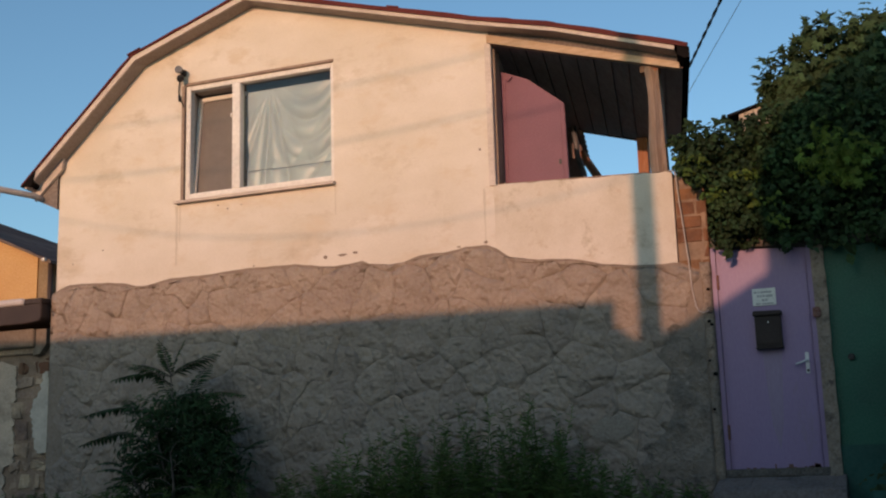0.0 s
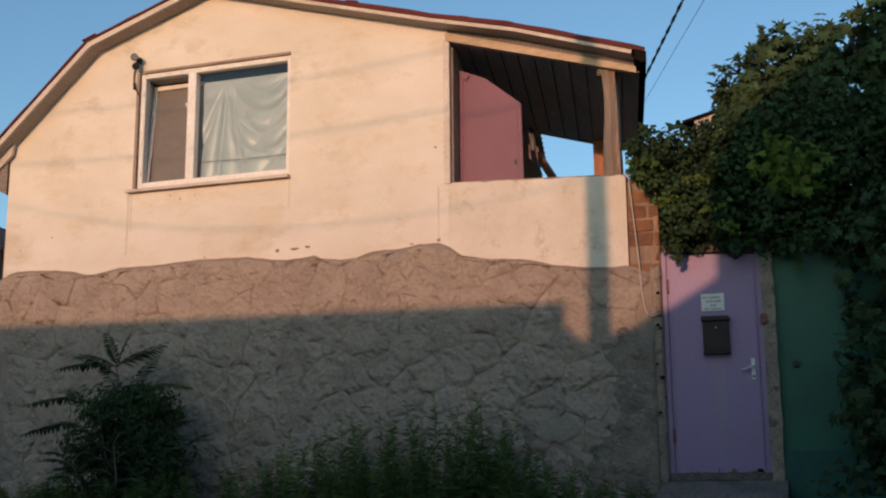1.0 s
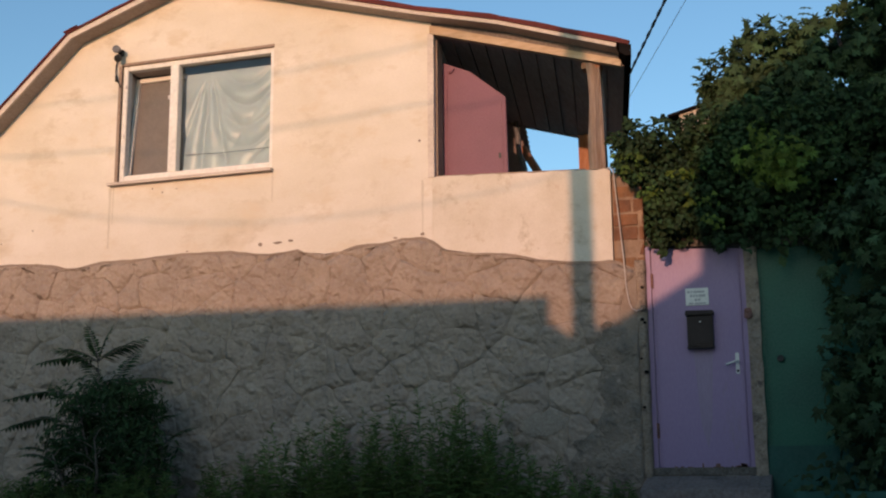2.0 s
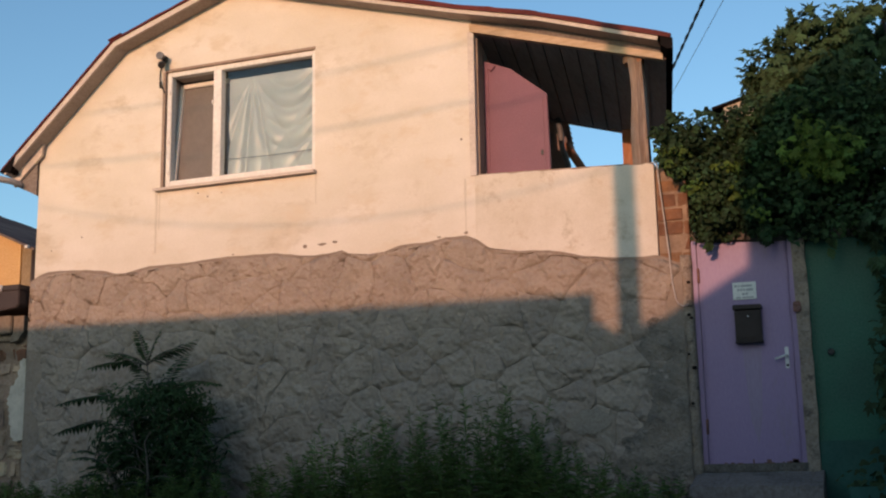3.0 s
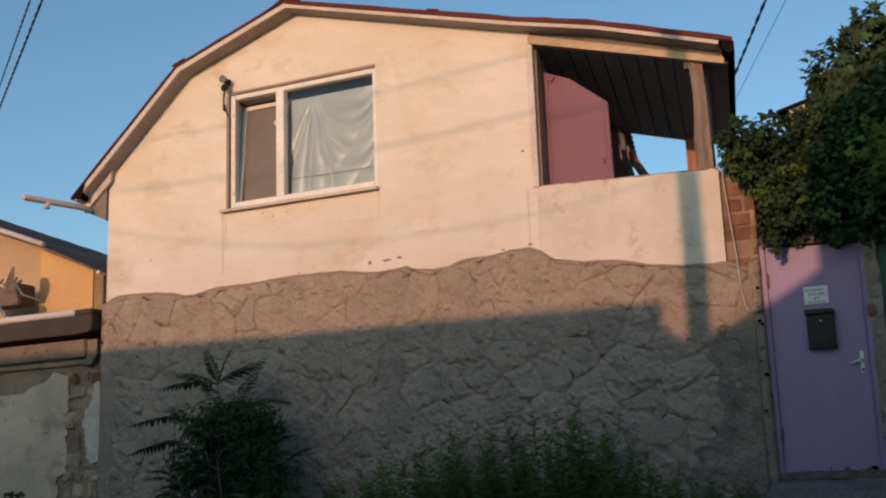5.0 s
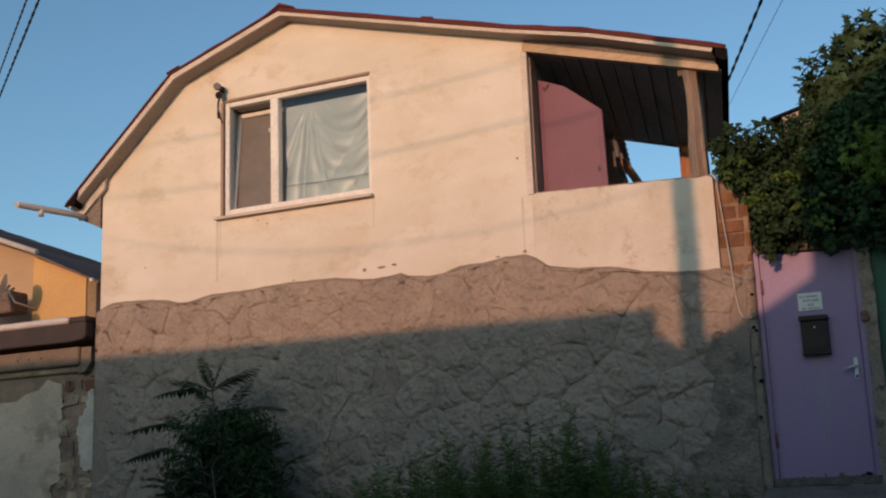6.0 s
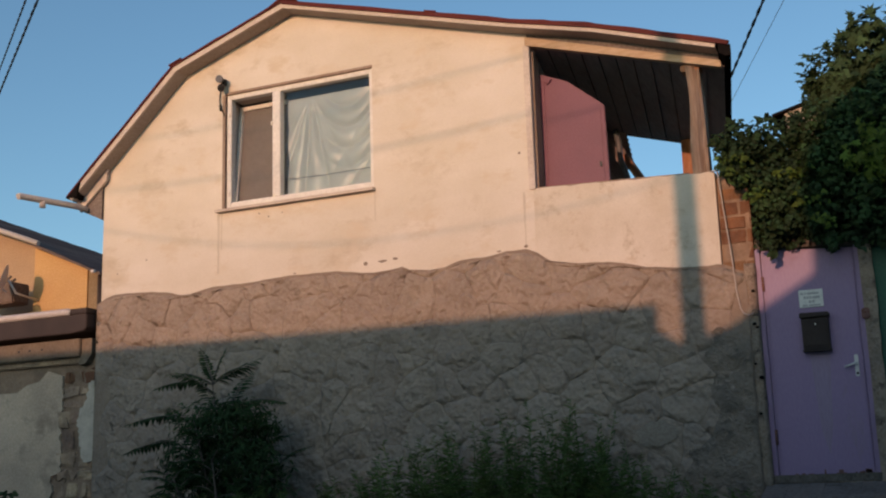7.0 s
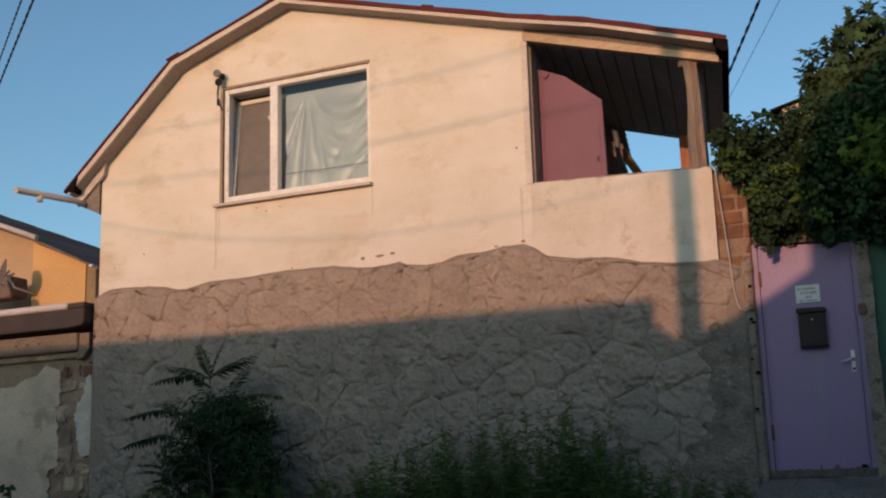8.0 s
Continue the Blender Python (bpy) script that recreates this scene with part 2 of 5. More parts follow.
INSIDE = mat("dim_room", (0.20, 0.17, 0.14), (0.16, 0.135, 0.11), 0.9, 1, 20, 0.1)


# ---- building helpers ----
def part(name, bm, material, parent=None, label=""):
    me = bpy.data.meshes.new(name)
    bm.normal_update()
    bm.to_mesh(me)
    bm.free()
    me.materials.append(material)
    ob = new(name, me)
    if parent:
        ob.parent = parent
    if label:
        ob["label"] = label
    return ob


def pydata(name, verts, faces, material, parent=None, label=""):
    me = bpy.data.meshes.new(name)
    me.from_pydata(verts, [], faces)
    me.update()
    me.materials.append(material)
    ob = new(name, me)
    if parent:
        ob.parent = parent
    if label:
        ob["label"] = label
    return ob


def empty(name, at, label="", category="", group="", kind=""):
    ob = new(name)
    ob.location = at
    ob.empty_display_size = 0.1
    return tagged(ob, label, category, group, kind)


def under(ob, parent):
    """Puts ob, built in world places, under a parent that stands elsewhere."""
    ob.parent = parent
    ob.matrix_parent_inverse = Matrix.Translation(-parent.location)
    return ob


def box(bm, x0, x1, y0, y1, z0, z1, bevel=0.0):
    r = bmesh.ops.create_cube(bm, size=1, matrix=Matrix.Translation(((x0 + x1) / 2, (y0 + y1) / 2, (z0 + z1) / 2)) @ Matrix.Diagonal((x1 - x0, y1 - y0, z1 - z0, 1)))
    if bevel:
        es = {e for v in r["verts"] for e in v.link_edges}
        bmesh.ops.bevel(bm, geom=list(es), offset=bevel, segments=2, affect="EDGES")
    return bm


def boxed(x0, x1, y0, y1, z0, z1, bevel=0.004):
    return box(bmesh.new(), x0, x1, y0, y1, z0, z1, bevel)


SKEW = -0.175      # the house's depth leans this far to the left for each metre back


def prism(bm, poly, y0, y1, skew=0.0, still=0.0):
    """A slab from an outline of (x, z), from y0 to y1; skew shifts it sideways with depth, save at y = still."""
    s0, s1 = skew * (y0 - still), skew * (y1 - still)
    a = [bm.verts.new((x + s0, y0, z)) for x, z in poly]
    b = [bm.verts.new((x + s1, y1, z)) for x, z in poly]
    fs = [bm.faces.new(a), bm.faces.new(b[::-1])]
    for i in range(len(a)):
        j = (i + 1) % len(a)
        fs.append(bm.faces.new((a[j], a[i], b[i], b[j])))
    bmesh.ops.recalc_face_normals(bm, faces=fs)
    return bm


def tube(bm, pts, radii, sides=8):
    """A tube through points, with a radius at each."""
    rings = []
    pts = [Vector(p) for p in pts]
    for i, p in enumerate(pts):
        d = (pts[min(i + 1, len(pts) - 1)] - pts[max(i - 1, 0)]).normalized()
        u = d.cross(Vector((0.31, 0.2, 0.93)) if abs(d.z) < 0.9 else Vector((1, 0.1, 0))).normalized()
        v = d.cross(u)
        r = radii[i] if isinstance(radii, (list, tuple)) else radii
        rings.append([bm.verts.new(p + r * (math.cos(k * math.tau / sides) * u + math.sin(k * math.tau / sides) * v)) for k in range(sides)])
    for a, b in zip(rings, rings[1:]):
        for k in range(sides):
            f = bm.faces.new((a[k], a[(k + 1) % sides], b[(k + 1) % sides], b[k]))
            f.smooth = True
    bm.faces.new(rings[0][::-1])
    bm.faces.new(rings[-1])
    bmesh.ops.recalc_face_normals(bm, faces=bm.faces)
    return bm


def lerp_line(pts, x):
    return float(np.interp(x, [p[0] for p in pts], [p[1] for p in pts]))


# ---- ground ----
def ground_z(x, y):
    """A bank that falls from the house to the street."""
    fall = min(max((-0.9 - y) / 3.6, 0.0), 1.0)
    fall = fall * fall * (3 - 2 * fall)
    return -0.34 - 1.10 * fall + 0.03 * math.sin(x * 1.7 + y) * (1 - 0.6 * fall) - 0.01 * x


def build_ground():
    xs = [-400, -120, -40, -20] + [-14 + 0.5 * i for i in range(57)] + [20, 40, 120, 400]
    ys = [-400, -120, -50, -30] + [-24 + 0.5 * i for i in range(61)] + [12, 25, 60, 150, 400]
    verts = [(x, y, ground_z(max(min(x, 20), -20), y) + (0.02 * noise.noise(Vector((x * 2, y * 2, 0))) if abs(x) < 15 else 0)) for y in ys for x in xs]
    w = len(xs)
    faces = [(j * w + i, j * w + i + 1, (j + 1) * w + i + 1, (j + 1) * w + i) for j in range(len(ys) - 1) for i in range(w - 1)]
    g = pydata("ground", verts, faces, GROUND)
    tagged(g, "dry earth bank with weeds below the house wall", "ground", kind="structure")
    verts, faces = [], []
    xs = [-60 + 2 * i for i in range(61)]
    for x in xs:
        for y in (-11.4, -10, -9, -7, -5.3):
            verts.append((x, y, ground_z(max(min(x, 20), -20), y) + 0.05))
    for i in range(len(xs) - 1):
        for j in range(4):
            a = i * 5 + j
            faces.append((a, a + 5, a + 6, a + 1))
    tagged(pydata("road", verts, faces, ASPHALT), "worn grey asphalt street in evening shade", "road", kind="structure")


build_ground()

# ---- the house: wall, stone base, roof ----
TOP = [(-4.60, 3.66), (-4.52, 3.72), (-3.38, 4.75), (-2.0, 5.20), (0.70, 4.44), (2.45, 3.87)]
WIN = (-2.865, -1.03, 3.05, 4.39)
house_wall = empty("wall_front", (-1, 0.1, -0.4), "cream stucco house front with a stone-relief base", "wall", kind="structure")


def build_front():
    bm = bmesh.new()
    x0, x1, z0, z1 = WIN
    tl, tr = lerp_line(TOP, x0), lerp_line(TOP, x1)
    prism(bm, [(-4.52, -0.6), (x0, -0.6), (x0, tl), (-3.38, 4.75), (-4.52, 3.72)], 0, 0.28)
    prism(bm, [(x0, -0.6), (x1, -0.6), (x1, z0), (x0, z0)], 0, 0.28)
    prism(bm, [(x0, z1), (x1, z1), (x1, tr), (-2.0, 5.20), (x0, tl)], 0, 0.28)
    prism(bm, [(x1, -0.6), (0.70, -0.6), (0.70, 4.44), (x1, tr)], 0, 0.28)
    bmesh.ops.remove_doubles(bm, verts=bm.verts, dist=1e-5)
    under(part("stucco", bm, STUCCO), house_wall)
    # balcony parapet, its top edge rough and falling a little
    bm = bmesh.new()
    n = 28
    rng = random.Random(5)
    top = [(0.70 + 1.735 * i / n, 2.822 - 0.072 * i / n + rng.uniform(-0.006, 0.006)) for i in range(n + 1)]
    prism(bm, [(2.435, -0.6), (0.70, -0.6)] + top, 0.004, 0.22)
    under(part("parapet", bm, PARAPET, None, "stained cream stucco parapet with a chipped top"), house_wall)
    # side walls run back with the skewed plan
    for name, x in (("wall_west", -4.52), ("wall_balcony_side", 0.70)):
        bm = bmesh.new()
        z = 3.72 if x < 0 else 4.38
        y1 = 6.0
        pts = [(x, 0.285, -0.6), (x, 0.285, z), (x + SKEW * y1, y1, z), (x + SKEW * y1, y1, -0.6)]
        t = 0.25 if x < 0 else -0.25
        a = [bm.verts.new(p) for p in pts]
        b = [bm.verts.new((p[0] + t, p[1], p[2])) for p in pts]
        bm.faces.new(a), bm.faces.new(b[::-1])
        for i in range(4):
            bm.faces.new((a[i], a[(i + 1) % 4], b[(i + 1) % 4], b[i]))
        bmesh.ops.recalc_face_normals(bm, faces=bm.faces)
        tagged(part(name, bm, STUCCO_SIDE), "cream stucco side wall of the house", "wall", kind="structure")
    bm = bmesh.new()
    prism(bm, [(-4.5, -0.6), (-4.5, 3.7), (-3.36, 4.7), (-2.0, 5.1), (0.68, 4.36), (0.68, -0.6)], 6.0, 6.2, SKEW)
    tagged(part("wall_rear", bm, STUCCO_SIDE), "plain stucco rear wall of the house", "wall", kind="structure")
    # floor of the upper storey and of the balcony
    bm = bmesh.new()
    prism(bm, [(-4.26, 1.85), (2.42, 1.85), (2.42, 1.98), (-4.26, 1.98)], 0.29, 5.9, SKEW)
    tagged(part("floor", bm, CONCRETE), "bare concrete floor slab of the upper storey", "floor", kind="structure")


build_front()

STONE_TOP = [(-4.56, 2.17), (-4.45, 2.23), (-4.33, 2.26), (-4.1, 2.26), (-3.82, 2.245), (-3.55, 2.21), (-3.44, 2.18), (-3.3, 2.165), (-3.15, 2.20), (-3.0, 2.225), (-2.57, 2.22), (-2.3, 2.235),
             (-2.01, 2.245), (-1.47, 2.235), (-1.2, 2.19), (-1.05, 2.175), (-0.88, 2.18), (-0.72, 2.20), (-0.62, 2.15), (-0.5, 2.115), (-0.32, 2.125), (-0.18, 2.17), (-0.07, 2.20), (0.23, 2.205),
             (0.4, 2.235), (0.61, 2.23), (0.72, 2.18), (0.82, 2.10), (0.95, 2.055), (1.19, 2.035), (1.4, 2.02), (1.51, 2.0), (1.78, 1.935), (2.04, 1.90), (2.29, 1.885), (2.42, 1.89), (2.50, 1.87), (2.58, 1.82), (2.66, 1.80)]


def stone_top(x):
    return lerp_line(STONE_TOP, x) + 0.006 * noise.noise(Vector((x * 9, 0.3, 0)))


def build_base():
    """The thick wavy-edged cement coat that carries the stones."""
    n = 180
    top = [(-4.56 + 7.2 * i / n, stone_top(-4.56 + 7.2 * i / n)) for i in range(n + 1)]
    bm = bmesh.new()
    prism(bm, [(2.64, -0.6), (-4.56, -0.6)] + top, -0.022, 0.002)
    es = [e for e in bm.edges if abs(e.verts[0].co.y + 0.022) < 1e-4 and abs(e.verts[1].co.y + 0.022) < 1e-4 and min(v.co.z for v in e.verts) > 1.5]
    bmesh.ops.bevel(bm, geom=es, offset=0.008, segments=2, affect="EDGES")
    return under(part("cement_coat", bm, CEMENT, None, "grey cement coat with a wavy top edge"), house_wall)


coat = build_base()

ROOF = [(-4.87, 3.44), (-3.425, 4.765), (-1.99, 5.25), (0.634, 4.506), (1.458, 4.296), (2.70, 3.885)]


def offset_line(pts, d):
    """The polyline moved d metres down, square to each run."""
    out = []
    for i, p in enumerate(pts):
        dirs = []
        if i:
            dirs.append(Vector(p) - Vector(pts[i - 1]))
        if i < len(pts) - 1:
            dirs.append(Vector(pts[i + 1]) - Vector(p))
        ns = [Vector((v.y, -v.x)).normalized() for v in dirs]
        m = sum(ns, Vector((0, 0))).normalized()
        k = d / max(m.dot(ns[0]), 0.5)
        out.append((p[0] + m.x * k, p[1] + m.y * k))
    return out


house_roof = empty("house_roof", (-1, 0, 3.4), "gambrel roof of dark red metal sheet with pale boards along its edge", "roof")


def build_roof():
    l0 = ROOF
    RB = ROOF[:-1] + [(2.59, 3.921)]
    l2 = offset_line(RB, 0.08)
    u1, u2 = offset_line(RB, 0.064), offset_line(RB, 0.079)
    rng = random.Random(11)
    for i in range(5):
        # each slope is one run of profiled sheet, its ribs along the fall, laps slightly lifted
        a0, b0 = Vector(l0[i]), Vector(l0[i + 1])
        verts, faces = [], []
        ny, nx = 64, 10
        for j in range(ny + 1):
            y = -0.235 + (6.6 if i < 3 else 3.0) * j / ny
            ripple = 0.012 if j % 4 in (1, 2) else 0.0
            for k in range(nx + 1):
                t = k / nx
                lap = 0.010 * ((t * 2.0) % 1.0)
                p = a0.lerp(b0, t)
                verts.append((p.x + SKEW * (y + 0.235), y, p.y + ripple + lap + 0.003 * rng.uniform(-1, 1)))
        m = len(verts)
        for j in range(ny + 1):
            for k in range(nx + 1):
                v = verts[j * (nx + 1) + k]
                verts.append((v[0], v[1], v[2] - 0.016))
        w = nx + 1
        for j in range(ny):
            for k in range(nx):
                c = j * w + k
                faces.append((c, c + 1, c + w + 1, c + w))
                faces.append((m + c, m + c + w, m + c + w + 1, m + c + 1))
        for j in range(ny):
            c = j * w
            faces.append((c, c + w, m + c + w, m + c))
            c = j * w + nx
            faces.append((c, m + c, m + c + w, c + w))
        for k in range(nx):
            faces.append((k, m + k, m + k + 1, k + 1))
            c = ny * w + k
            faces.append((c, c + 1, m + c + 1, m + c))
        under(pydata("roof_sheet", verts, faces, ROOF_RED), house_roof)
        # verge board, red drip edge over it and the boxed underside behind
        lip = 0.022 if i < 2 else 0.042
        c1, c2 = offset_line(ROOF, 0.004), offset_line(ROOF, lip)
        bm = bmesh.new()
        v2 = offset_line(RB, lip)
        prism(bm, [v2[i], v2[i + 1], l2[i + 1], l2[i]], -0.217, -0.192, 0)
        under(part("verge_board", bm, FASCIA, None, "pale weathered verge board"), house_roof)
        rb = bmesh.new()
        prism(rb, [c1[i], c1[i + 1], c2[i + 1], c2[i]], -0.24, -0.2, 0)
        under(part("drip_edge", rb, ROOF_RED, None, "dark red drip edge"), house_roof)
        bm = bmesh.new()
        prism(bm, [u1[i], u1[i + 1], u2[i + 1], u2[i]], -0.191, 0.30 if i < 3 else 0.02, 0)
        under(part("soffit", bm, SOFFIT, None, "grey-brown boarded underside"), house_roof)
    # ridge cap, and the lapped ends of the sheets at the break of the slope
    bm = bmesh.new()
    prism(bm, [(-2.17, 5.185), (-2.03, 5.262), (-1.99, 5.292), (-1.95, 5.278), (-1.80, 5.215), (-1.80, 5.198), (-1.99, 5.256), (-2.17, 5.168)], -0.25, 6.3, SKEW, -0.235)
    under(part("ridge_cap", bm, ROOF_RED, None, "dark red folded ridge cap"), house_roof)
    bm = bmesh.new()
    prism(bm, [(-3.47, 4.768), (-3.30, 4.826), (-3.30, 4.812), (-3.46, 4.752)], -0.25, 6.2, SKEW, -0.235)
    under(part("lap_strip", bm, ROOF_RED, None, "dark red lapped sheet end"), house_roof)
    bm = bmesh.new()
    prism(bm, [(-0.30, 4.785), (-0.17, 4.752), (-0.17, 4.735), (-0.30, 4.768)], -0.245, 6.2, SKEW, -0.235)
    under(part("lap_strip", bm, ROOF_RED), house_roof)
    # plate that closes the gap between the underside and the balcony beam
    bm = bmesh.new()
    prism(bm, [(0.70, 4.36), (2.58, 3.76), (2.58, 3.85), (1.46, 4.225), (0.70, 4.425)], 0.004, 0.04)
    under(part("wall_plate", bm, BROWN_BOARD, None, "dull brown board over the balcony beam"), house_roof)
    # closed edge of the sheet along the two eaves
    bm = bmesh.new()
    prism(bm, [(2.60, 3.79), (2.60, 3.885), (2.712, 3.845), (2.712, 3.745), (2.66, 3.745)], -0.228, 2.7, SKEW, -0.235)
    under(part("eave_flashing", bm, DARK_FLASH, None, "dark eave flashing"), house_roof)
    bm = bmesh.new()
    prism(bm, [(-4.80, 3.385), (-4.79, 3.285), (-4.528, 3.155), (-4.528, 3.62)], -0.03, 6.2, SKEW, -0.03)
    under(part("eave_box", bm, BROWN_BOARD, None, "grey boarded eave underside"), house_roof)
    bm = bmesh.new()
    prism(bm, [(-4.43, 3.735), (-4.445, 3.60), (-4.81, 3.272), (-4.845, 3.40)], -0.07, -0.032)
    under(part("eave_end_board", bm, FASCIA, None, "pale slanting board at the eave end"), house_roof)
    bm = bmesh.new()
    for k in range(14):
        y = -0.235 + 0.05 * k
        prism(bm, [(-4.885, 3.412), (-4.86, 3.442), (-4.70, 3.585), (-4.685, 3.565), (-4.73, 3.40 + 0.012 * (k % 2))], y, y + 0.05, SKEW, -0.235)
    under(part("sheet_end", bm, DARK_FLASH, None, "dark corrugated end of the roof sheet"), house_roof)
    # rafters' deck closes the roof from below
    bm = bmesh.new()
    d0, d1 = offset_line(ROOF, 0.02), offset_line(ROOF, 0.10)
    prism(bm, d0[:4] + [(0.74, d0[3][1] - 0.03), (0.74, d1[3][1] - 0.03)] + d1[:4][::-1], 0.305, 6.2, SKEW)
    prism(bm, [(0.745, d0[3][1] - 0.032), d0[4], (2.66, 3.87), (2.64, 3.80), d1[4], (0.745, d1[3][1] - 0.032)], 0.305, 2.74, SKEW)
    under(part("deck", bm, DARK_WOOD), house_roof)


build_roof()


# ---- window ----
def build_window():
    x0, x1, z0, z1 = WIN
    win = empty("window_1", ((x0 + x1) / 2, 0.1, z0), "white plastic two-part window with cloth hung behind the glass", "window", kind="structure")
    yf, yb = 0.02, 0.11
    # brown lining of the opening
    bm = bmesh.new()
    box(bm, x0 + 0.004, x1 + 0.006, -0.008, 0.27, z1 - 0.012, z1 + 0.016)
    under(part("lintel_lining", bm, REVEAL), win)
    bm = bmesh.new()
    box(bm, x0 - 0.03, x0 + 0.004, -0.005, 0.27, z0, z1 - 0.006)
    under(part("side_lining", bm, REVEAL), win)
    # frame
    fr = bmesh.new()
    w = 0.058
    zb, zt, xl, xr = z0 + 0.035, z1 - 0.008, x0 + 0.012, x1 - 0.004
    box(fr, xl, xl + w, yf, yb, zb, zt, 0.006)
    box(fr, xr - w * 0.7, xr, yf, yb, zb, zt, 0.006)
    box(fr, xl + w, xr - w * 0.7, yf + 0.002, yb, zt - w, zt, 0.006)
    box(fr, xl + w, xr - w * 0.7, yf + 0.002, yb, zb, zb + w, 0.006)
    xm = -2.21
    box(fr, xm - 0.055, xm + 0.045, yf - 0.004, yb, zb + w, zt - w, 0.006)
    frame_ob = under(part("window_frame", fr, PVC, None, "white plastic frame"), win)
    # inner sash of the opening leaf, seen behind the insect screen
    # the leaf stands tilted inwards at its top
    sb = bmesh.new()
    ax, bx, az, bz = xl + w, xm - 0.055, zb + w, zt - w
    box(sb, ax - 0.04, ax + 0.01, 0.112, 0.15, az - 0.01, bz - 0.02, 0.006)
    box(sb, ax + 0.01, bx + 0.06, 0.113, 0.15, bz - 0.07, bz - 0.02, 0.006)
    box(sb, ax + 0.01, bx + 0.06, 0.113, 0.15, az - 0.01, az + 0.03, 0.006)
    tilt = lambda y, z: y + 0.13 * (z - az) / (bz - az)
    for v in sb.verts:
        v.co.y = tilt(v.co.y, v.co.z)
    under(part("sash", sb, PVC, None, "dim sash tilted inwards"), win)
    under(part("handle", boxed(bx - 0.012, bx + 0.004, yf - 0.02, yf + 0.02, az + 0.80, az + 0.845, 0.004), PVC), win)
    # both linings are coloured lighter to imitate light scattered by the net
    under(part("lintel_shade", boxed(ax - 0.01, bx + 0.02, 0.112, 0.27, bz + 0.004, bz + 0.05, 0.003), SOFFIT, None, "upper inner lining, lightened as if lit through the net"), win)
    under(part("jamb_lining", boxed(ax - 0.09, ax - 0.045, 0.112, 0.275, az, bz, 0.003), FASCIA, None, "side inner lining, paled as if lit through the net"), win)
    cx, dx = xm + 0.045, xr - w * 0.7
    under(part("pane", boxed(cx - 0.005, dx + 0.005, 0.085, 0.089, az - 0.005, bz + 0.005, 0), GLASS), win).visible_shadow = False
    for z in (az + 0.42, az + 0.98, az + 0.07):
        under(part("hinge", boxed(ax - 0.035, ax - 0.015, yf - 0.014, yf + 0.002, z, z + 0.05, 0.003), PVC), win)
    # thin dark tube modelled in place of a wire's reflection in the glass
    bm = bmesh.new()
    tube(bm, [(cx, 0.13, az + 0.20), ((cx + dx) / 2, 0.13, az + 0.185), (dx, 0.13, az + 0.19)], 0.0035, 5)
    under(part("cord", bm, BLACK, None, "thin dark tube standing for a wire's reflection in the pane"), win)
    # sill
    bm = bmesh.new()
    prism(bm, [(x0 - 0.08, 0), (x1 + 0.02, 0), (x1 + 0.02, 0.028), (x0 - 0.08, 0.028)], -0.075, 0.06)
    for v in bm.verts:
        v.co.z += z0 - 0.02 + 0.10 * (v.co.y + 0.075)
    under(part("window_sill", bm, FASCIA, None, "pale metal sill with a dark underside"), win)
    # dark room behind
    bm = boxed(x0 - 0.25, x1 + 0.25, 0.30, 1.6, z0 - 0.3, z1 + 0.2, 0)
    for f in [f for f in bm.faces if f.normal.y < -0.9]:
        bm.faces.remove(f)
    tagged(part("room", bm, INSIDE), "dim room behind the window", "room", kind="structure")

    def cloth(name, ax, bx, az, bz, y, material, folds, label, category):
        nx, nz = 70, 70
        verts, faces = [], []
        for j in range(nz + 1):
            for i in range(nx + 1):
                u, v = i / nx, j / nz
                verts.append((ax + (bx - ax) * u, y + folds(u, v), az + (bz - az) * v))
        w_ = nx + 1
        for j in range(nz):
            for i in range(nx):
                faces.append((j * w_ + i, j * w_ + i + 1, (j + 1) * w_ + i + 1, (j + 1) * w_ + i))
        ob = pydata(name, verts, faces, material)
        for p in ob.data.polygons:
            p.use_smooth = True
        return tagged(ob, label, category)

    def drape(u, v):
        """Cloth pinned at two upper corners: rays from the left pin, sagging swags to the right."""
        dx, dz = u - 0.27, 1.04 - v
        ang = math.atan2(dx, dz)
        far = math.hypot(dx, dz)
        rays = 0.034 * (1 - 2 * abs(math.sin(ang * 11 + 1.0)) ** 0.7) * math.exp(-((ang + 0.08) / 0.42) ** 2) * min(1, far * 2.5)
        sag = v - 0.95 + 0.55 * (4 * (u - 0.30) * (1.06 - u)) if u > 0.28 else v
        swag = 0.024 * (1 - 2 * abs(math.sin(sag * 15)) ** 0.7) * math.exp(-((v - 0.62) / 0.42) ** 2) * min(max((u - 0.3) * 3, 0), 1)
        diag = 0.04 * (1 - 2 * abs(math.sin((u * 0.8 - v * 0.6) * 11)) ** 0.7) * max(0, u - 0.25) * (1 - v)
        return rays + swag + diag + 0.016 * noise.noise(Vector((u * 4, v * 4, 3.1)))

    cloth("curtain", cx + 0.006, dx - 0.003, az + 0.002, bz - 0.07, 0.185, CURTAIN, drape, "pale blue cloth draped in folds behind glass", "curtain")
    cloth("insect_screen", ax - 0.05, bx + 0.10, az + 0.002, bz - 0.03, 0.152, SCREEN,
          lambda u, v: 0.12 * v + 0.014 * math.sin((u + 0.8 * v) * 9) * (1 - v) + 0.008 * noise.noise(Vector((u * 3, v * 5, 1.0))), "brown-grey cloth behind the narrow window leaf", "curtain")


build_window()


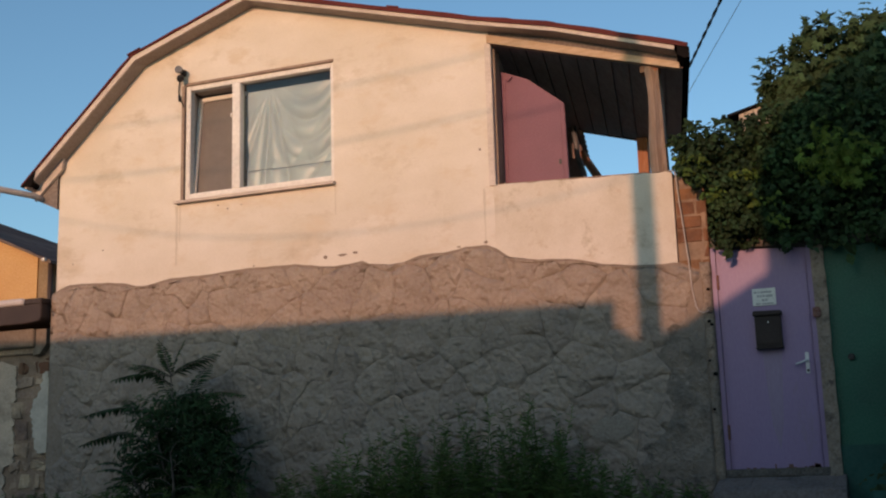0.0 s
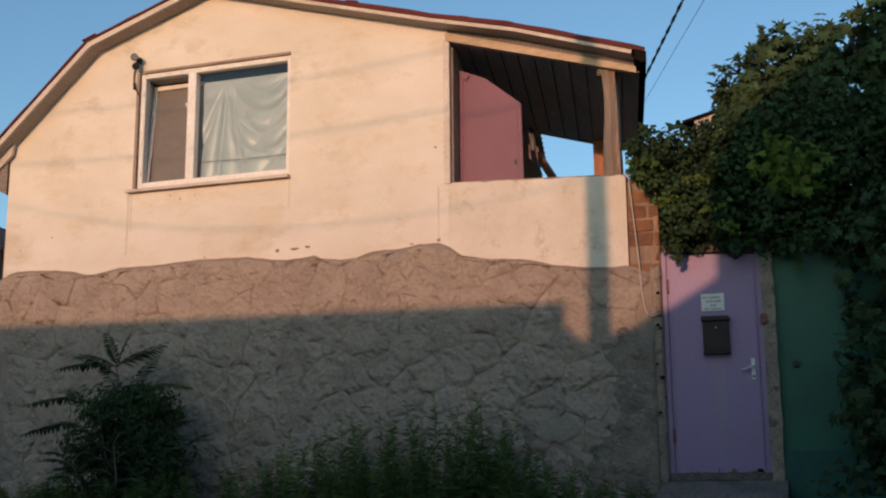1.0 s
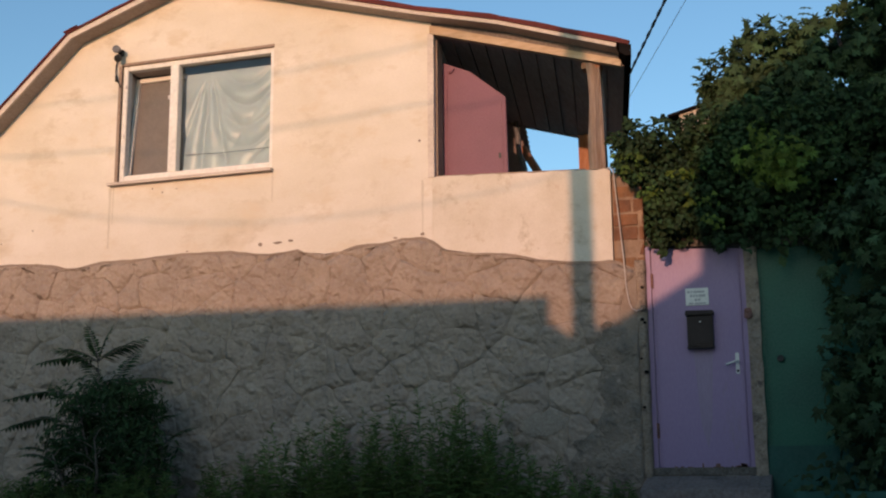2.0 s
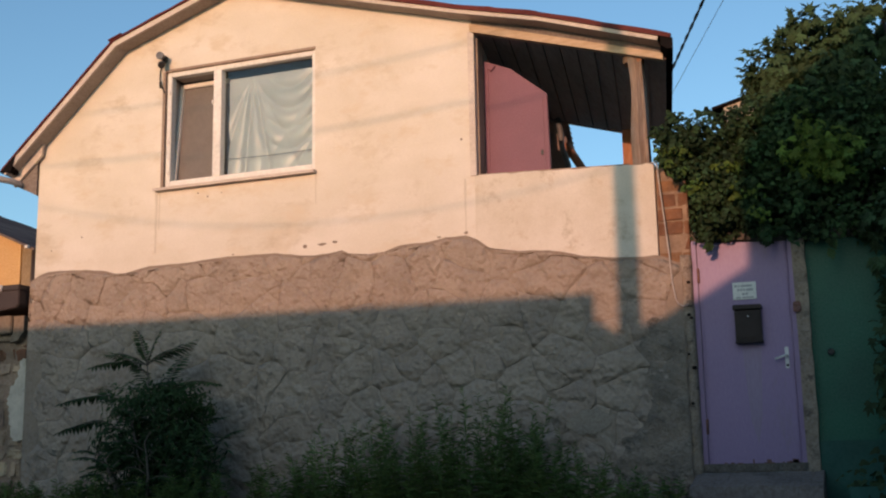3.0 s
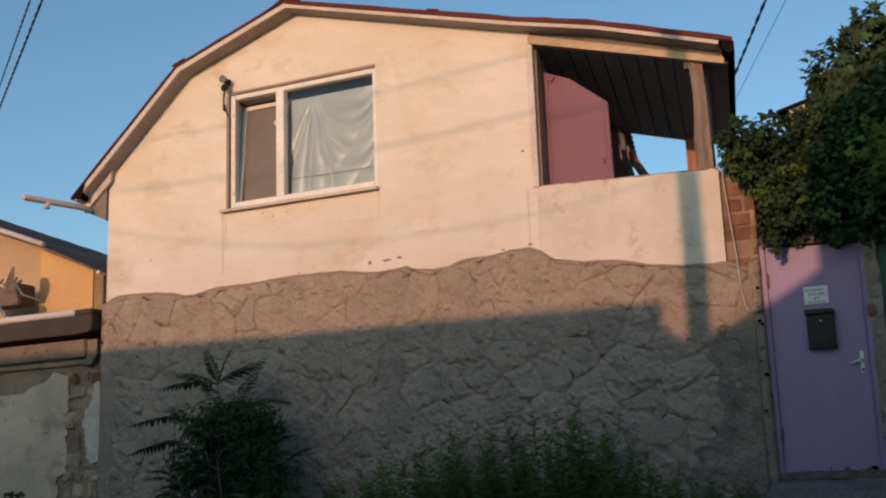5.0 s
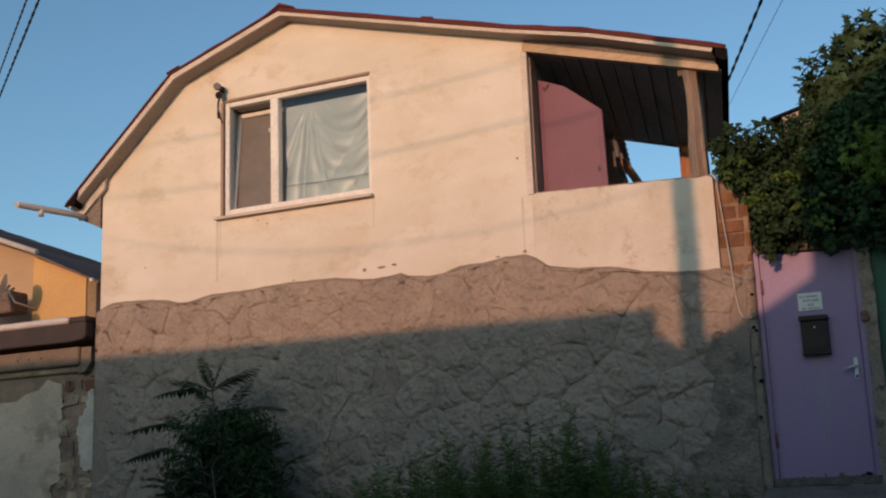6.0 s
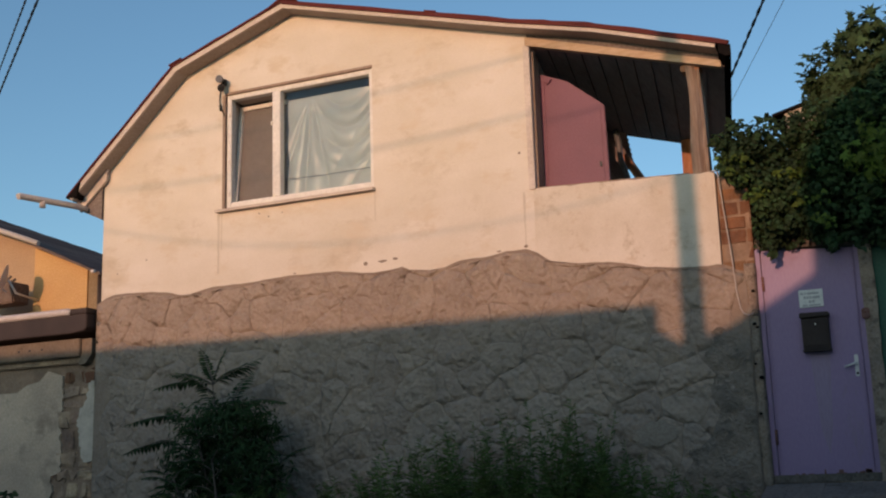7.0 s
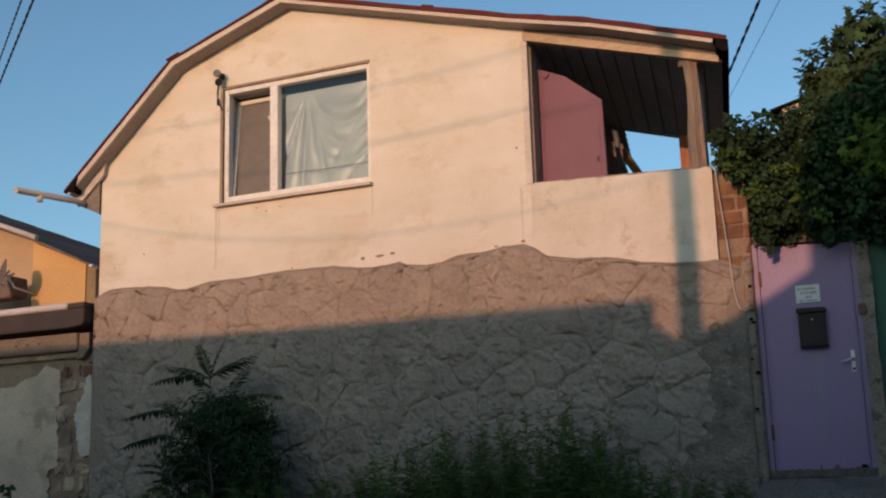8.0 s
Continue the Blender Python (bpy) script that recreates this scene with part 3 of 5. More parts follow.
# ---- balcony ----
def build_balcony():
    slope = lambda x: 4.395 - 0.298 * (x - 0.70)
    # front beam under the roof edge
    bm = bmesh.new()
    prism(bm, [(0.69, 4.288), (2.58, 3.722), (2.58, 3.785), (0.69, 4.375)], -0.03, 0.05)
    beam = tagged(part("front_beam", bm, BEAM), "sun-bleached wooden beam along the balcony opening", "beam")
    # dark boarded ceiling: planks run back with the plan
    ceil = bmesh.new()
    n = 11
    rng = random.Random(3)
    for i in range(n):
        a, b = 0.74 + 1.88 * i / n, 0.74 + 1.88 * (i + 1) / n - 0.012
        d = rng.uniform(-0.006, 0.006)
        prism(ceil, [(a, slope(a) - 0.085 + d), (b, slope(b) - 0.085 + d), (b, slope(b) - 0.06 + d), (a, slope(a) - 0.06 + d)], 0.055, 2.70, SKEW)
    prism(ceil, [(0.72, slope(0.72) - 0.05), (2.63, slope(2.63) - 0.05), (2.63, slope(2.63) - 0.03), (0.72, slope(0.72) - 0.03)], 0.055, 2.72, SKEW)
    tagged(part("ceiling", ceil, DARK_WOOD), "dark stained plank ceiling over the balcony", "ceiling", kind="structure")
    # lining board on the house corner
    tagged(part("trim", boxed(0.66, 0.725, -0.012, 0.20, 2.815, 4.30, 0.004), FASCIA), "worn pale board lining the balcony corner", "trim", kind="structure")
    tagged(part("trim", boxed(0.726, 0.744, 0.05, 0.22, 2.82, 4.24, 0.004), REVEAL), "narrow brown jamb board of the balcony", "trim", kind="structure")
    bm = bmesh.new()
    prism(bm, [(0.745, 2.826), (2.20, 2.765), (2.20, 2.777), (0.745, 2.838)], 0.03, 0.20)
    tagged(part("parapet_board", bm, REVEAL), "thin brown board lying on the balcony parapet", "board")
    bm = bmesh.new()
    prism(bm, [(0.72, slope(0.72) - 0.10), (2.63, slope(2.63) - 0.10), (2.63, slope(2.63) - 0.03), (0.72, slope(0.72) - 0.03)], 2.722, 2.745, SKEW)
    tagged(part("rear_fascia", bm, DARK_WOOD), "dark board closing the back edge of the balcony ceiling", "board")
    # split front post, a little crooked
    bm = bmesh.new()
    rows = 14
    rings = []
    for i in range(rows + 1):
        t = i / rows
        z = 2.765 + (3.845 - 2.765) * t
        cx = 2.315 - 0.018 * t + 0.008 * math.sin(t * 3.0) - 0.006 * math.sin(t * 7)
        hw = 0.068 + 0.010 * math.sin(t * 5 + 1)
        rings.append([bm.verts.new((cx + sx * hw, 0.11 + sy * 0.07, z)) for sx, sy in ((-1, -1), (0.0, -1.15), (0.55, -0.7), (1, -0.85), (1, 1), (-1, 1))])
    for a, b in zip(rings, rings[1:]):
        for k in range(6):
            bm.faces.new((a[k], a[(k + 1) % 6], b[(k + 1) % 6], b[k]))
    bm.faces.new(rings[0][::-1]), bm.faces.new(rings[-1])
    bmesh.ops.recalc_face_normals(bm, faces=bm.faces)
    post = empty("balcony_post", (2.3, 0.11, 2.76), "split weathered wooden post on the balcony parapet", "post")
    under(part("post", bm, POSTWOOD), post)
    under(part("bearing_block", boxed(2.19, 2.37, 0.05, 0.19, 3.765, 3.83, 0.006), ORANGEWOOD, None, "orange wooden bearing block"), post)
    rear = empty("rear_balcony_post", (1.71, 2.6, 1.98), "orange-brown square wooden post at the back of the balcony", "post")
    under(part("post", boxed(1.65, 1.77, 2.54, 2.66, 1.98, 3.86, 0.006), ORANGEWOOD), rear)
    # open door leaf with its upper corner cut to the slope
    leaf = empty("balcony_door", (1.05, 0.27, 1.98), "pink painted metal door standing open, upper corner cut slanting", "door")
    bm = bmesh.new()
    prism(bm, [(0.735, 1.99), (1.41, 1.99), (1.385, 3.64), (1.02, 3.945), (0.735, 4.07)], 0.25, 0.285)
    bmesh.ops.bevel(bm, geom=list(bm.edges), offset=0.006, segments=2, affect="EDGES")
    under(part("door_leaf", bm, PINK), leaf)
    bm = bmesh.new()
    prism(bm, [(0.765, 2.05), (0.785, 2.05), (0.785, 3.98), (0.765, 3.99)], 0.243, 0.2515)
    prism(bm, [(1.345, 2.05), (1.365, 2.05), (1.345, 3.60), (1.325, 3.61)], 0.243, 0.2515)
    under(part("rib", bm, PINK), leaf)
    under(part("lock", boxed(1.31, 1.335, 0.232, 0.252, 3.02, 3.07, 0.003), BLACK), leaf)
    bm = bmesh.new()
    tube(bm, [(0.80, 0.24, 3.97), (0.82, 0.225, 3.94), (0.84, 0.225, 3.96), (0.86, 0.24, 3.99)], 0.006, 6)
    under(part("hook", bm, PINK), leaf)
    # boarded back of the balcony with a broken edge, and the stair beam behind it
    bm = bmesh.new()
    edge = [(0.968 + 0.056 * i / 11 + 0.014 * (i % 2), 4.11 - 0.34 * i / 11) for i in range(12)]
    prism(bm, [(0.1, 1.98), (0.1, 4.25), (0.95, 4.15)] + edge + [(1.02, 3.74), (0.94, 3.6), (0.80, 1.98)], 2.70, 2.74)
    tagged(part("wall_balcony_back", bm, DARK_WOOD), "dark boarding with a ragged edge behind the balcony", "wall", kind="structure")
    bm = bmesh.new()
    tube(bm, [(0.955, 2.64, 3.80), (1.14, 2.64, 3.48)], 0.05, 4)
    tube(bm, [(1.14, 2.64, 3.48), (2.0, 2.64, 1.99)], 0.05, 4)
    # brighter copy of the orange wood: sunlight the shaded beam lacks is in its colour
    tagged(part("stair_beam", bm, mat("sunlit_tone_beam", (0.60, 0.25, 0.12), (0.45, 0.19, 0.095), 0.8, 3, 40, 0.3)), "orange wooden beam slanting down behind the balcony", "beam")
    bm = bmesh.new()
    tube(bm, [(0.955, 2.3, 4.02), (0.985, 2.3, 3.85), (0.99, 2.3, 3.72), (1.0, 2.3, 3.64), (1.06, 2.3, 3.45), (1.06, 2.3, 1.99)], 0.033, 8)
    tagged(part("grey_pipe", bm, GREY_PLASTIC), "grey pipe leaning on the balcony's back boarding", "pipe")


build_balcony()


# ---- brick pier, cable, lilac door, green gate, step ----
def build_pier():
    pier = empty("brick_pier", (2.58, 0.15, -0.5), "crumbling brown brick pier beside the lilac door", "pier")
    under(part("core", boxed(2.44, 2.715, 0.045, 0.40, -0.6, 2.70, 0.01), MORTAR, None, "crumbling mortar"), pier)
    rng = random.Random(8)
    z = 1.80
    while z < 2.64:
        h = 0.135 + rng.uniform(-0.02, 0.02)
        x = 2.445 + rng.uniform(-0.06, 0.0)
        while x < 2.70:
            w = rng.uniform(0.19, 0.34)
            a, b = max(x, 2.445), min(x + w, 2.722)
            if b - a > 0.035 and rng.random() < 0.86:
                bm = boxed(a, b - 0.008, 0.03 + rng.uniform(-0.006, 0.016), 0.12, z, z + h - 0.016, 0.008)
                for v in bm.verts:
                    v.co += Vector((rng.uniform(-1, 1), rng.uniform(-1, 1), rng.uniform(-1, 1))) * 0.005
                under(part("brick", bm, BRICK), pier)
            x += w
        z += h
    # narrow strip of crumbling plaster beside the door frame
    n, m = 5, 60
    verts, faces = [], []
    for j in range(m + 1):
        z = -0.35 + 2.22 * j / m
        for i in range(n + 1):
            x = 2.628 + (0.092 + 0.012 * noise.noise(Vector((z * 7, 2, 2)))) * i / n
            v = Vector((x * 12, z * 12, 2.0))
            verts.append((x, -0.012 + 0.012 * noise.noise(v) + 0.014 * noise.noise(v * 0.4) + (0.03 if i == n else 0), z))
    w = n + 1
    for j in range(m):
        for i in range(n):
            faces.append((j * w + i, j * w + i + 1, (j + 1) * w + i + 1, (j + 1) * w + i))
    k = len(verts)
    verts += [(v[0], 0.10, v[2]) for v in verts[:k]]
    for j in range(m):
        faces.append((j * w, (j + 1) * w, k + (j + 1) * w, k + j * w))
        faces.append((j * w + n, k + j * w + n, k + (j + 1) * w + n, (j + 1) * w + n))
    for i in range(n):
        faces.append((m * w + i, m * w + i + 1, k + m * w + i + 1, k + m * w + i))
    ob = under(pydata("plaster_strip", verts, faces, JAMB, None, "pitted brown plaster strip"), pier)
    for p in ob.data.polygons:
        p.use_smooth = True
    # near-black blocks imitate the shade inside pits; no holes are cut
    for x, z, r in ((2.68, 1.33, 0.016), (2.70, 1.30, 0.014), (2.66, 0.98, 0.012), (2.70, 0.86, 0.018), (2.67, 0.55, 0.014), (2.69, 1.62, 0.015)):
        under(part("pit", boxed(x - r, x + r, -0.030, 0.02, z - r * 0.8, z + r * 0.8, 0.005), DARK_FLASH), pier)
    bm = bmesh.new()
    tube(bm, [(2.41, -0.02, 2.75), (2.46, -0.03, 2.745), (2.472, -0.03, 2.70), (2.489, -0.03, 2.456), (2.513, -0.035, 2.19), (2.539, -0.04, 1.878), (2.553, -0.05, 1.62), (2.578, -0.05, 1.47), (2.60, -0.05, 1.425), (2.635, -0.05, 1.405), (2.67, -0.04, 1.415), (2.685, -0.02, 1.432)], 0.007, 6)
    c = empty("wall_cable", (2.5, -0.03, 1.4), "pale cable hanging down the brick pier into a dark box", "cable")
    under(part("cable", bm, CABLE), c)
    under(part("junction", boxed(2.665, 2.72, -0.03, 0.03, 1.40, 1.46, 0.008), BLACK, None, "small dark junction box"), c)


build_pier()


def build_door():
    d = empty("door_1", (3.15, 0.1, 0.0), "lilac painted sheet-metal street door with a mailbox", "door", kind="structure")
    bm = boxed(2.765, 3.545, 0.085, 0.13, 0.02, 1.985, 0.006)
    for v in bm.verts:
        if v.co.z > 1.0:
            v.co.z -= 0.045 * (v.co.x - 2.765) / 0.78
    under(part("door_leaf", bm, LILAC), d)
    bm = bmesh.new()
    for x0, x1, z0, z1 in ((2.72, 2.762, -0.02, 2.0), (3.548, 3.60, -0.02, 1.955)):
        box(bm, x0, x1, 0.06, 0.16, z0, z1, 0.005)
    under(part("door_frame", bm, LILAC), d)
    under(part("weld_edge", boxed(2.775, 2.792, 0.078, 0.0865, 0.03, 1.96, 0.003), LILAC), d)
    under(part("weld_edge", boxed(3.515, 3.532, 0.078, 0.0865, 0.03, 1.92, 0.003), LILAC), d)
    under(part("threshold", boxed(2.72, 3.60, 0.03, 0.17, -0.046, 0.024, 0.008), BARK, None, "dark rusty iron threshold"), d)
    rng = random.Random(4)
    bm = bmesh.new()
    for i in range(16):
        x = 2.78 + 0.75 * rng.random()
        box(bm, x, x + rng.uniform(0.01, 0.05), 0.0825, 0.0855, 0.021, 0.03 + 0.035 * rng.random() ** 2)
    under(part("rust_edge", bm, RUST, None, "rust along the lower edge"), d)
    for z in (0.28, 1.62):
        bm = bmesh.new()
        tube(bm, [(2.768, 0.072, z), (2.768, 0.072, z + 0.13)], 0.013, 8)
        under(part("hinge", bm, RUST), d)
    for x, w, z in ((3.19, 0.085, 0.18),):
        bm = bmesh.new()
        prism(bm, [(x - w, 1.06), (x + w, 1.06), (x + w * 0.6, z + 0.25), (x + w * 0.1, z), (x - w * 0.5, z + 0.2)], 0.0835, 0.0852)
        under(part("rust_streak", bm, STREAK, None, "dull streak running down the paint"), d)
    # handle
    hb = bmesh.new()
    box(hb, 3.464, 3.496, 0.074, 0.086, 0.825, 1.01, 0.005)
    plate = under(part("handle_plate", hb, STEEL, None, "steel handle plate"), d)
    hb = bmesh.new()
    tube(hb, [(3.482, 0.08, 0.935), (3.482, 0.03, 0.935), (3.46, 0.028, 0.93), (3.385, 0.03, 0.905)], 0.010, 8)
    under(part("handle", hb, STEEL, None, "steel lever handle"), d)
    hb = bmesh.new()
    tube(hb, [(3.482, 0.078, 0.85), (3.482, 0.068, 0.85)], 0.012, 10)
    under(part("keyhole", hb, BLACK), d)
    # mailbox
    mb = empty("mailbox", (3.18, 0.05, 1.06), "dark brown enamelled metal mailbox on the lilac door", "mailbox")
    under(part("body", boxed(3.068, 3.292, 0.0, 0.083, 1.07, 1.345, 0.010), MAILBOX), mb)
    bm = bmesh.new()
    prism(bm, [(3.055, 1.347), (3.305, 1.347), (3.30, 1.385), (3.06, 1.39)], -0.022, 0.083)
    bmesh.ops.bevel(bm, geom=list(bm.edges), offset=0.006, segments=2, affect="EDGES")
    under(part("lid", bm, MAILBOX), mb)
    under(part("front_panel", boxed(3.095, 3.265, -0.008, 0.002, 1.10, 1.30, 0.004), MAILBOX), mb)
    under(part("foot_rim", boxed(3.062, 3.298, -0.006, 0.083, 1.055, 1.072, 0.004), MAILBOX), mb)
    bm = bmesh.new()
    tube(bm, [(3.185, -0.006, 1.285), (3.185, -0.016, 1.285)], 0.007, 8)
    under(part("lock", bm, STEEL, None, "small steel lock"), mb)
    # sign with unreadable lines
    sg = empty("door_sign", (3.155, 0.08, 1.45), "small white enamel sign with faded writing on the lilac door", "sign")
    under(part("plate", boxed(3.06, 3.262, 0.074, 0.083, 1.445, 1.60, 0.003), SIGN), sg)
    rows = ((1.565, 0.018, ((3.075, 0.025), (3.11, 0.012), (3.13, 0.10))), (1.53, 0.022, ((3.10, 0.018), (3.125, 0.018), (3.15, 0.018), (3.175, 0.06))), (1.493, 0.022, ((3.14, 0.022), (3.168, 0.022))), (1.462, 0.014, ((3.09, 0.04), (3.14, 0.095))))
    for z, h, bars in rows:
        bm = bmesh.new()
        for x, w in bars:
            box(bm, x, x + w, 0.071, 0.0745, z - h / 2, z + h / 2)
        under(part("printed_bar", bm, SIGN_INK), sg)
    # concrete post between door and gate
    ps = empty("gate_post", (3.64, 0.1, -0.5), "chipped concrete post between the lilac door and green gate", "post")
    bm = bmesh.new()
    rng = random.Random(2)
    box(bm, 3.585, 3.695, 0.035, 0.22, -0.6, 1.94)
    bmesh.ops.subdivide_edges(bm, edges=[e for e in bm.edges if abs(e.verts[0].co.z - e.verts[1].co.z) > 1], cuts=18)
    for v in bm.verts:
        v.co.x += rng.uniform(-0.007, 0.007) * (1 if v.co.x > 3.65 else 0.4)
        v.co.y += rng.uniform(-0.012, 0.012)
    under(part("shaft", bm, JAMB), ps)
    under(part("latch", boxed(3.565, 3.63, 0.005, 0.035, 1.30, 1.39, 0.008), RUST, None, "rusty iron latch"), ps)
    # header over door and gate
    bm = boxed(2.72, 5.4, 0.09, 0.34, 2.003, 2.10, 0.01)
    for v in bm.verts:
        v.co.z -= 0.06 * (v.co.x - 2.72)
        v.co.z = max(v.co.z, 1.90)
    tagged(part("lintel", bm, BARK), "weathered lintel half hidden by vine leaves", "lintel", kind="structure")
    # green gate
    g = empty("door_2", (4.3, 0.1, 0.2), "dark green painted sheet-metal gate, partly overgrown", "gate", kind="structure")
    for x0, x1 in ((3.685, 4.522), (4.51, 5.32)):
        under(part("gate_leaf", boxed(x0, x1, 0.10 + (0.004 if x0 > 4 else 0), 0.14, 0.17, 1.93, 0.006), GREEN), g)
        under(part("edge_bar", boxed(x0 + 0.01, x0 + 0.045, 0.088, 0.102, 0.21, 1.89, 0.004), GREEN), g)
    under(part("lower_sheet", boxed(3.68, 5.32, 0.06, 0.098, -0.40, 0.20, 0.008), TEAL, None, "scuffed teal lower sheet"), g)
    bm = bmesh.new()
    tube(bm, [(3.845, 0.10, 0.945), (3.845, 0.07, 0.945), (3.845, 0.06, 0.945)], [0.02, 0.03, 0.022], 12)
    under(part("knob", bm, BLACK, None, "dark round knob"), g)
    # step slabs below the door
    st = empty("door_step", (3.2, -0.1, -0.4), "worn grey concrete step below the lilac door", "step")
    rng = random.Random(6)
    for k, (x0, x1, y0, y1, z0, z1) in enumerate(((2.66, 3.72, -0.42, 0.06, -0.30, -0.045), (2.62, 3.86, -0.72, -0.05, -0.42, -0.305))):
        bm = boxed(x0, x1, y0, y1, z0, z1, 0.0)
        bmesh.ops.subdivide_edges(bm, edges=[e for e in bm.edges if abs(e.verts[0].co.x - e.verts[1].co.x) > 0.5], cuts=10)
        bmesh.ops.bevel(bm, geom=list(bm.edges), offset=0.006, segments=1, affect="EDGES")
        for v in bm.verts:
            v.co += Vector((0, rng.uniform(-1, 1), rng.uniform(-1, 1))) * 0.006
            if k == 0 and v.co.z > -0.12:
                v.co.z -= 0.28 * max(0.0, -0.02 - v.co.y)
        under(part("slab", bm, STEP), st)
    # loose teal trough at the foot of the gate
    tr = empty("metal_trough", (4.2, -0.35, -0.36), "small blue-green metal trough at the foot of the gate", "trough")
    bm = bmesh.new()
    for x0, x1, y0, y1, z0, z1 in ((3.92, 4.70, -0.56, -0.54, -0.36, -0.17), (3.92, 4.70, -0.26, -0.24, -0.36, -0.17), (3.92, 3.94, -0.54, -0.26, -0.36, -0.17), (4.68, 4.70, -0.54, -0.26, -0.36, -0.17), (3.94, 4.68, -0.54, -0.26, -0.36, -0.34)):
        box(bm, x0, x1, y0, y1, z0, z1, 0.004)
    under(part("shell", bm, TEAL), tr)


build_door()


# ---- wall lamp and cables on the house ----
def build_wall_fittings():
    lamp = empty("wall_floodlight", (-2.85, -0.08, 4.5), "small dark floodlight on the stucco with a drooping lead", "lamp")
    under(part("bracket", boxed(-2.89, -2.84, -0.05, 0.0, 4.49, 4.56, 0.006), BLACK), lamp)
    bm = bmesh.new()
    tube(bm, [(-2.90, -0.03, 4.56), (-2.845, -0.15, 4.525), (-2.835, -0.17, 4.52)], [0.032, 0.044, 0.038], 12)
    under(part("housing", bm, GREY_PLASTIC, None, "grey lamp housing"), lamp)
    bm = bmesh.new()
    tube(bm, [(-2.86, -0.07, 4.47), (-2.855, -0.10, 4.44), (-2.85, -0.12, 4.42)], [0.03, 0.042, 0.035], 10)
    under(part("sensor", bm, BLACK, None, "black sensor head"), lamp)
    bm = bmesh.new()
    tube(bm, [(-2.90, -0.02, 4.5), (-2.925, -0.02, 4.38), (-2.92, -0.03, 4.30), (-2.90, -0.02, 4.22), (-2.865, -0.01, 4.14)], 0.007, 6)
    tube(bm, [(-2.913, -0.03, 4.27), (-2.905, -0.03, 4.20)], 0.015, 6)
    under(part("lead", bm, BLACK), lamp)
    # chips at the edge of the coat, and nail holes
    rng = random.Random(21)
    for x, z, w, h in ((-1.14, 2.275, 0.06, 0.045), (-0.95, 2.285, 0.10, 0.03), (-0.80, 2.295, 0.06, 0.03), (0.32, 2.245, 0.05, 0.02), (0.60, 2.265, 0.05, 0.03), (-1.98, 2.265, 0.03, 0.02), (-2.30, 2.92, 0.025, 0.02), (-2.42, 2.97, 0.02, 0.02),
                       (-2.13, 2.945, 0.02, 0.015), (0.57, 3.20, 0.03, 0.03), (-3.9, 2.62, 0.02, 0.02), (-4.3, 2.5, 0.02, 0.02)):
        bm = bmesh.new()
        n = 9
        ring = [(x + w / 2 * math.cos(k * math.tau / n) * rng.uniform(0.6, 1.2), z + h / 2 * math.sin(k * math.tau / n) * rng.uniform(0.6, 1.2)) for k in range(n)]
        prism(bm, ring, -0.004, 0.001)
        under(part("chipped_spot", bm, CEMENT), house_wall)
    for x, z0, z1, w in ((-2.94, 2.36, 3.02, 0.022), (-2.90, 2.62, 3.02, 0.012), (-1.02, 2.72, 3.02, 0.014), (0.60, 2.28, 2.80, 0.016)):
        bm = bmesh.new()
        n = 12
        left = [(x - w * rng.uniform(0.5, 1.0) * (1 - 0.5 * k / n), z1 - (z1 - z0) * k / n) for k in range(n + 1)]
        right = [(x + w * rng.uniform(0.5, 1.0) * (1 - 0.5 * k / n), z1 - (z1 - z0) * k / n) for k in range(n + 1)]
        prism(bm, left + right[::-1], -0.0025, 0.001)
        under(part("dirt_streak", bm, STREAK_STUCCO, None, "faint dirty run-off streak"), house_wall)
    # pale cement repair on the stones
    bm = bmesh.new()
    ring = [(1.74 + 0.20 * math.cos(k * math.tau / 22) * rng.uniform(0.8, 1.15), 0.42 + 0.13 * math.sin(k * math.tau / 22) * rng.uniform(0.8, 1.15)) for k in range(22)]
    prism(bm, ring, -0.046, -0.02)
    bmesh.ops.bevel(bm, geom=[e for e in bm.edges if all(v.co.y < -0.04 for v in e.verts)], offset=0.012, segments=2, affect="EDGES")
    under(part("cement_repair", bm, PALE_CEMENT, None, "pale smooth cement repair"), house_wall)
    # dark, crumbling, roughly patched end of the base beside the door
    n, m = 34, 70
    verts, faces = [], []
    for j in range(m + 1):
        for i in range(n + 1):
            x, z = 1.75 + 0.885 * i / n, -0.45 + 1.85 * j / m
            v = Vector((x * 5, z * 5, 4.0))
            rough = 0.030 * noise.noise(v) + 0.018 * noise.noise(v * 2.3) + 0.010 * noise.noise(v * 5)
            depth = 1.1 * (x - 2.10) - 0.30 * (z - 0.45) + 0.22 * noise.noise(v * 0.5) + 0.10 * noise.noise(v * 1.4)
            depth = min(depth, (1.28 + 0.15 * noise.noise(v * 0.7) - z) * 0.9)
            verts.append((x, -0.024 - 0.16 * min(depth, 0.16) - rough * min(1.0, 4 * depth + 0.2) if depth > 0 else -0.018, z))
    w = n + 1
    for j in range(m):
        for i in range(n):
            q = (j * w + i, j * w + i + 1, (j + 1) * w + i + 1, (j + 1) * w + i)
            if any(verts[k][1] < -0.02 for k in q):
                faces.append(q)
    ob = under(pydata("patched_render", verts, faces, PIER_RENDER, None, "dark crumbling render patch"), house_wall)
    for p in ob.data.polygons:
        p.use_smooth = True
    # overflow pipe from the left gutter
    pipe = empty("gutter_pipe", (-4.75, -0.2, 3.3), "pale plastic gutter pipe jutting from the eave", "gutter")
    bm = bmesh.new()
    tube(bm, [(-4.80, 0.25, 3.30), (-4.73, -0.19, 3.30), (-4.84, -0.55, 3.30), (-4.945, -0.88, 3.30), (-4.95, -0.90, 3.29)], 0.036, 12)
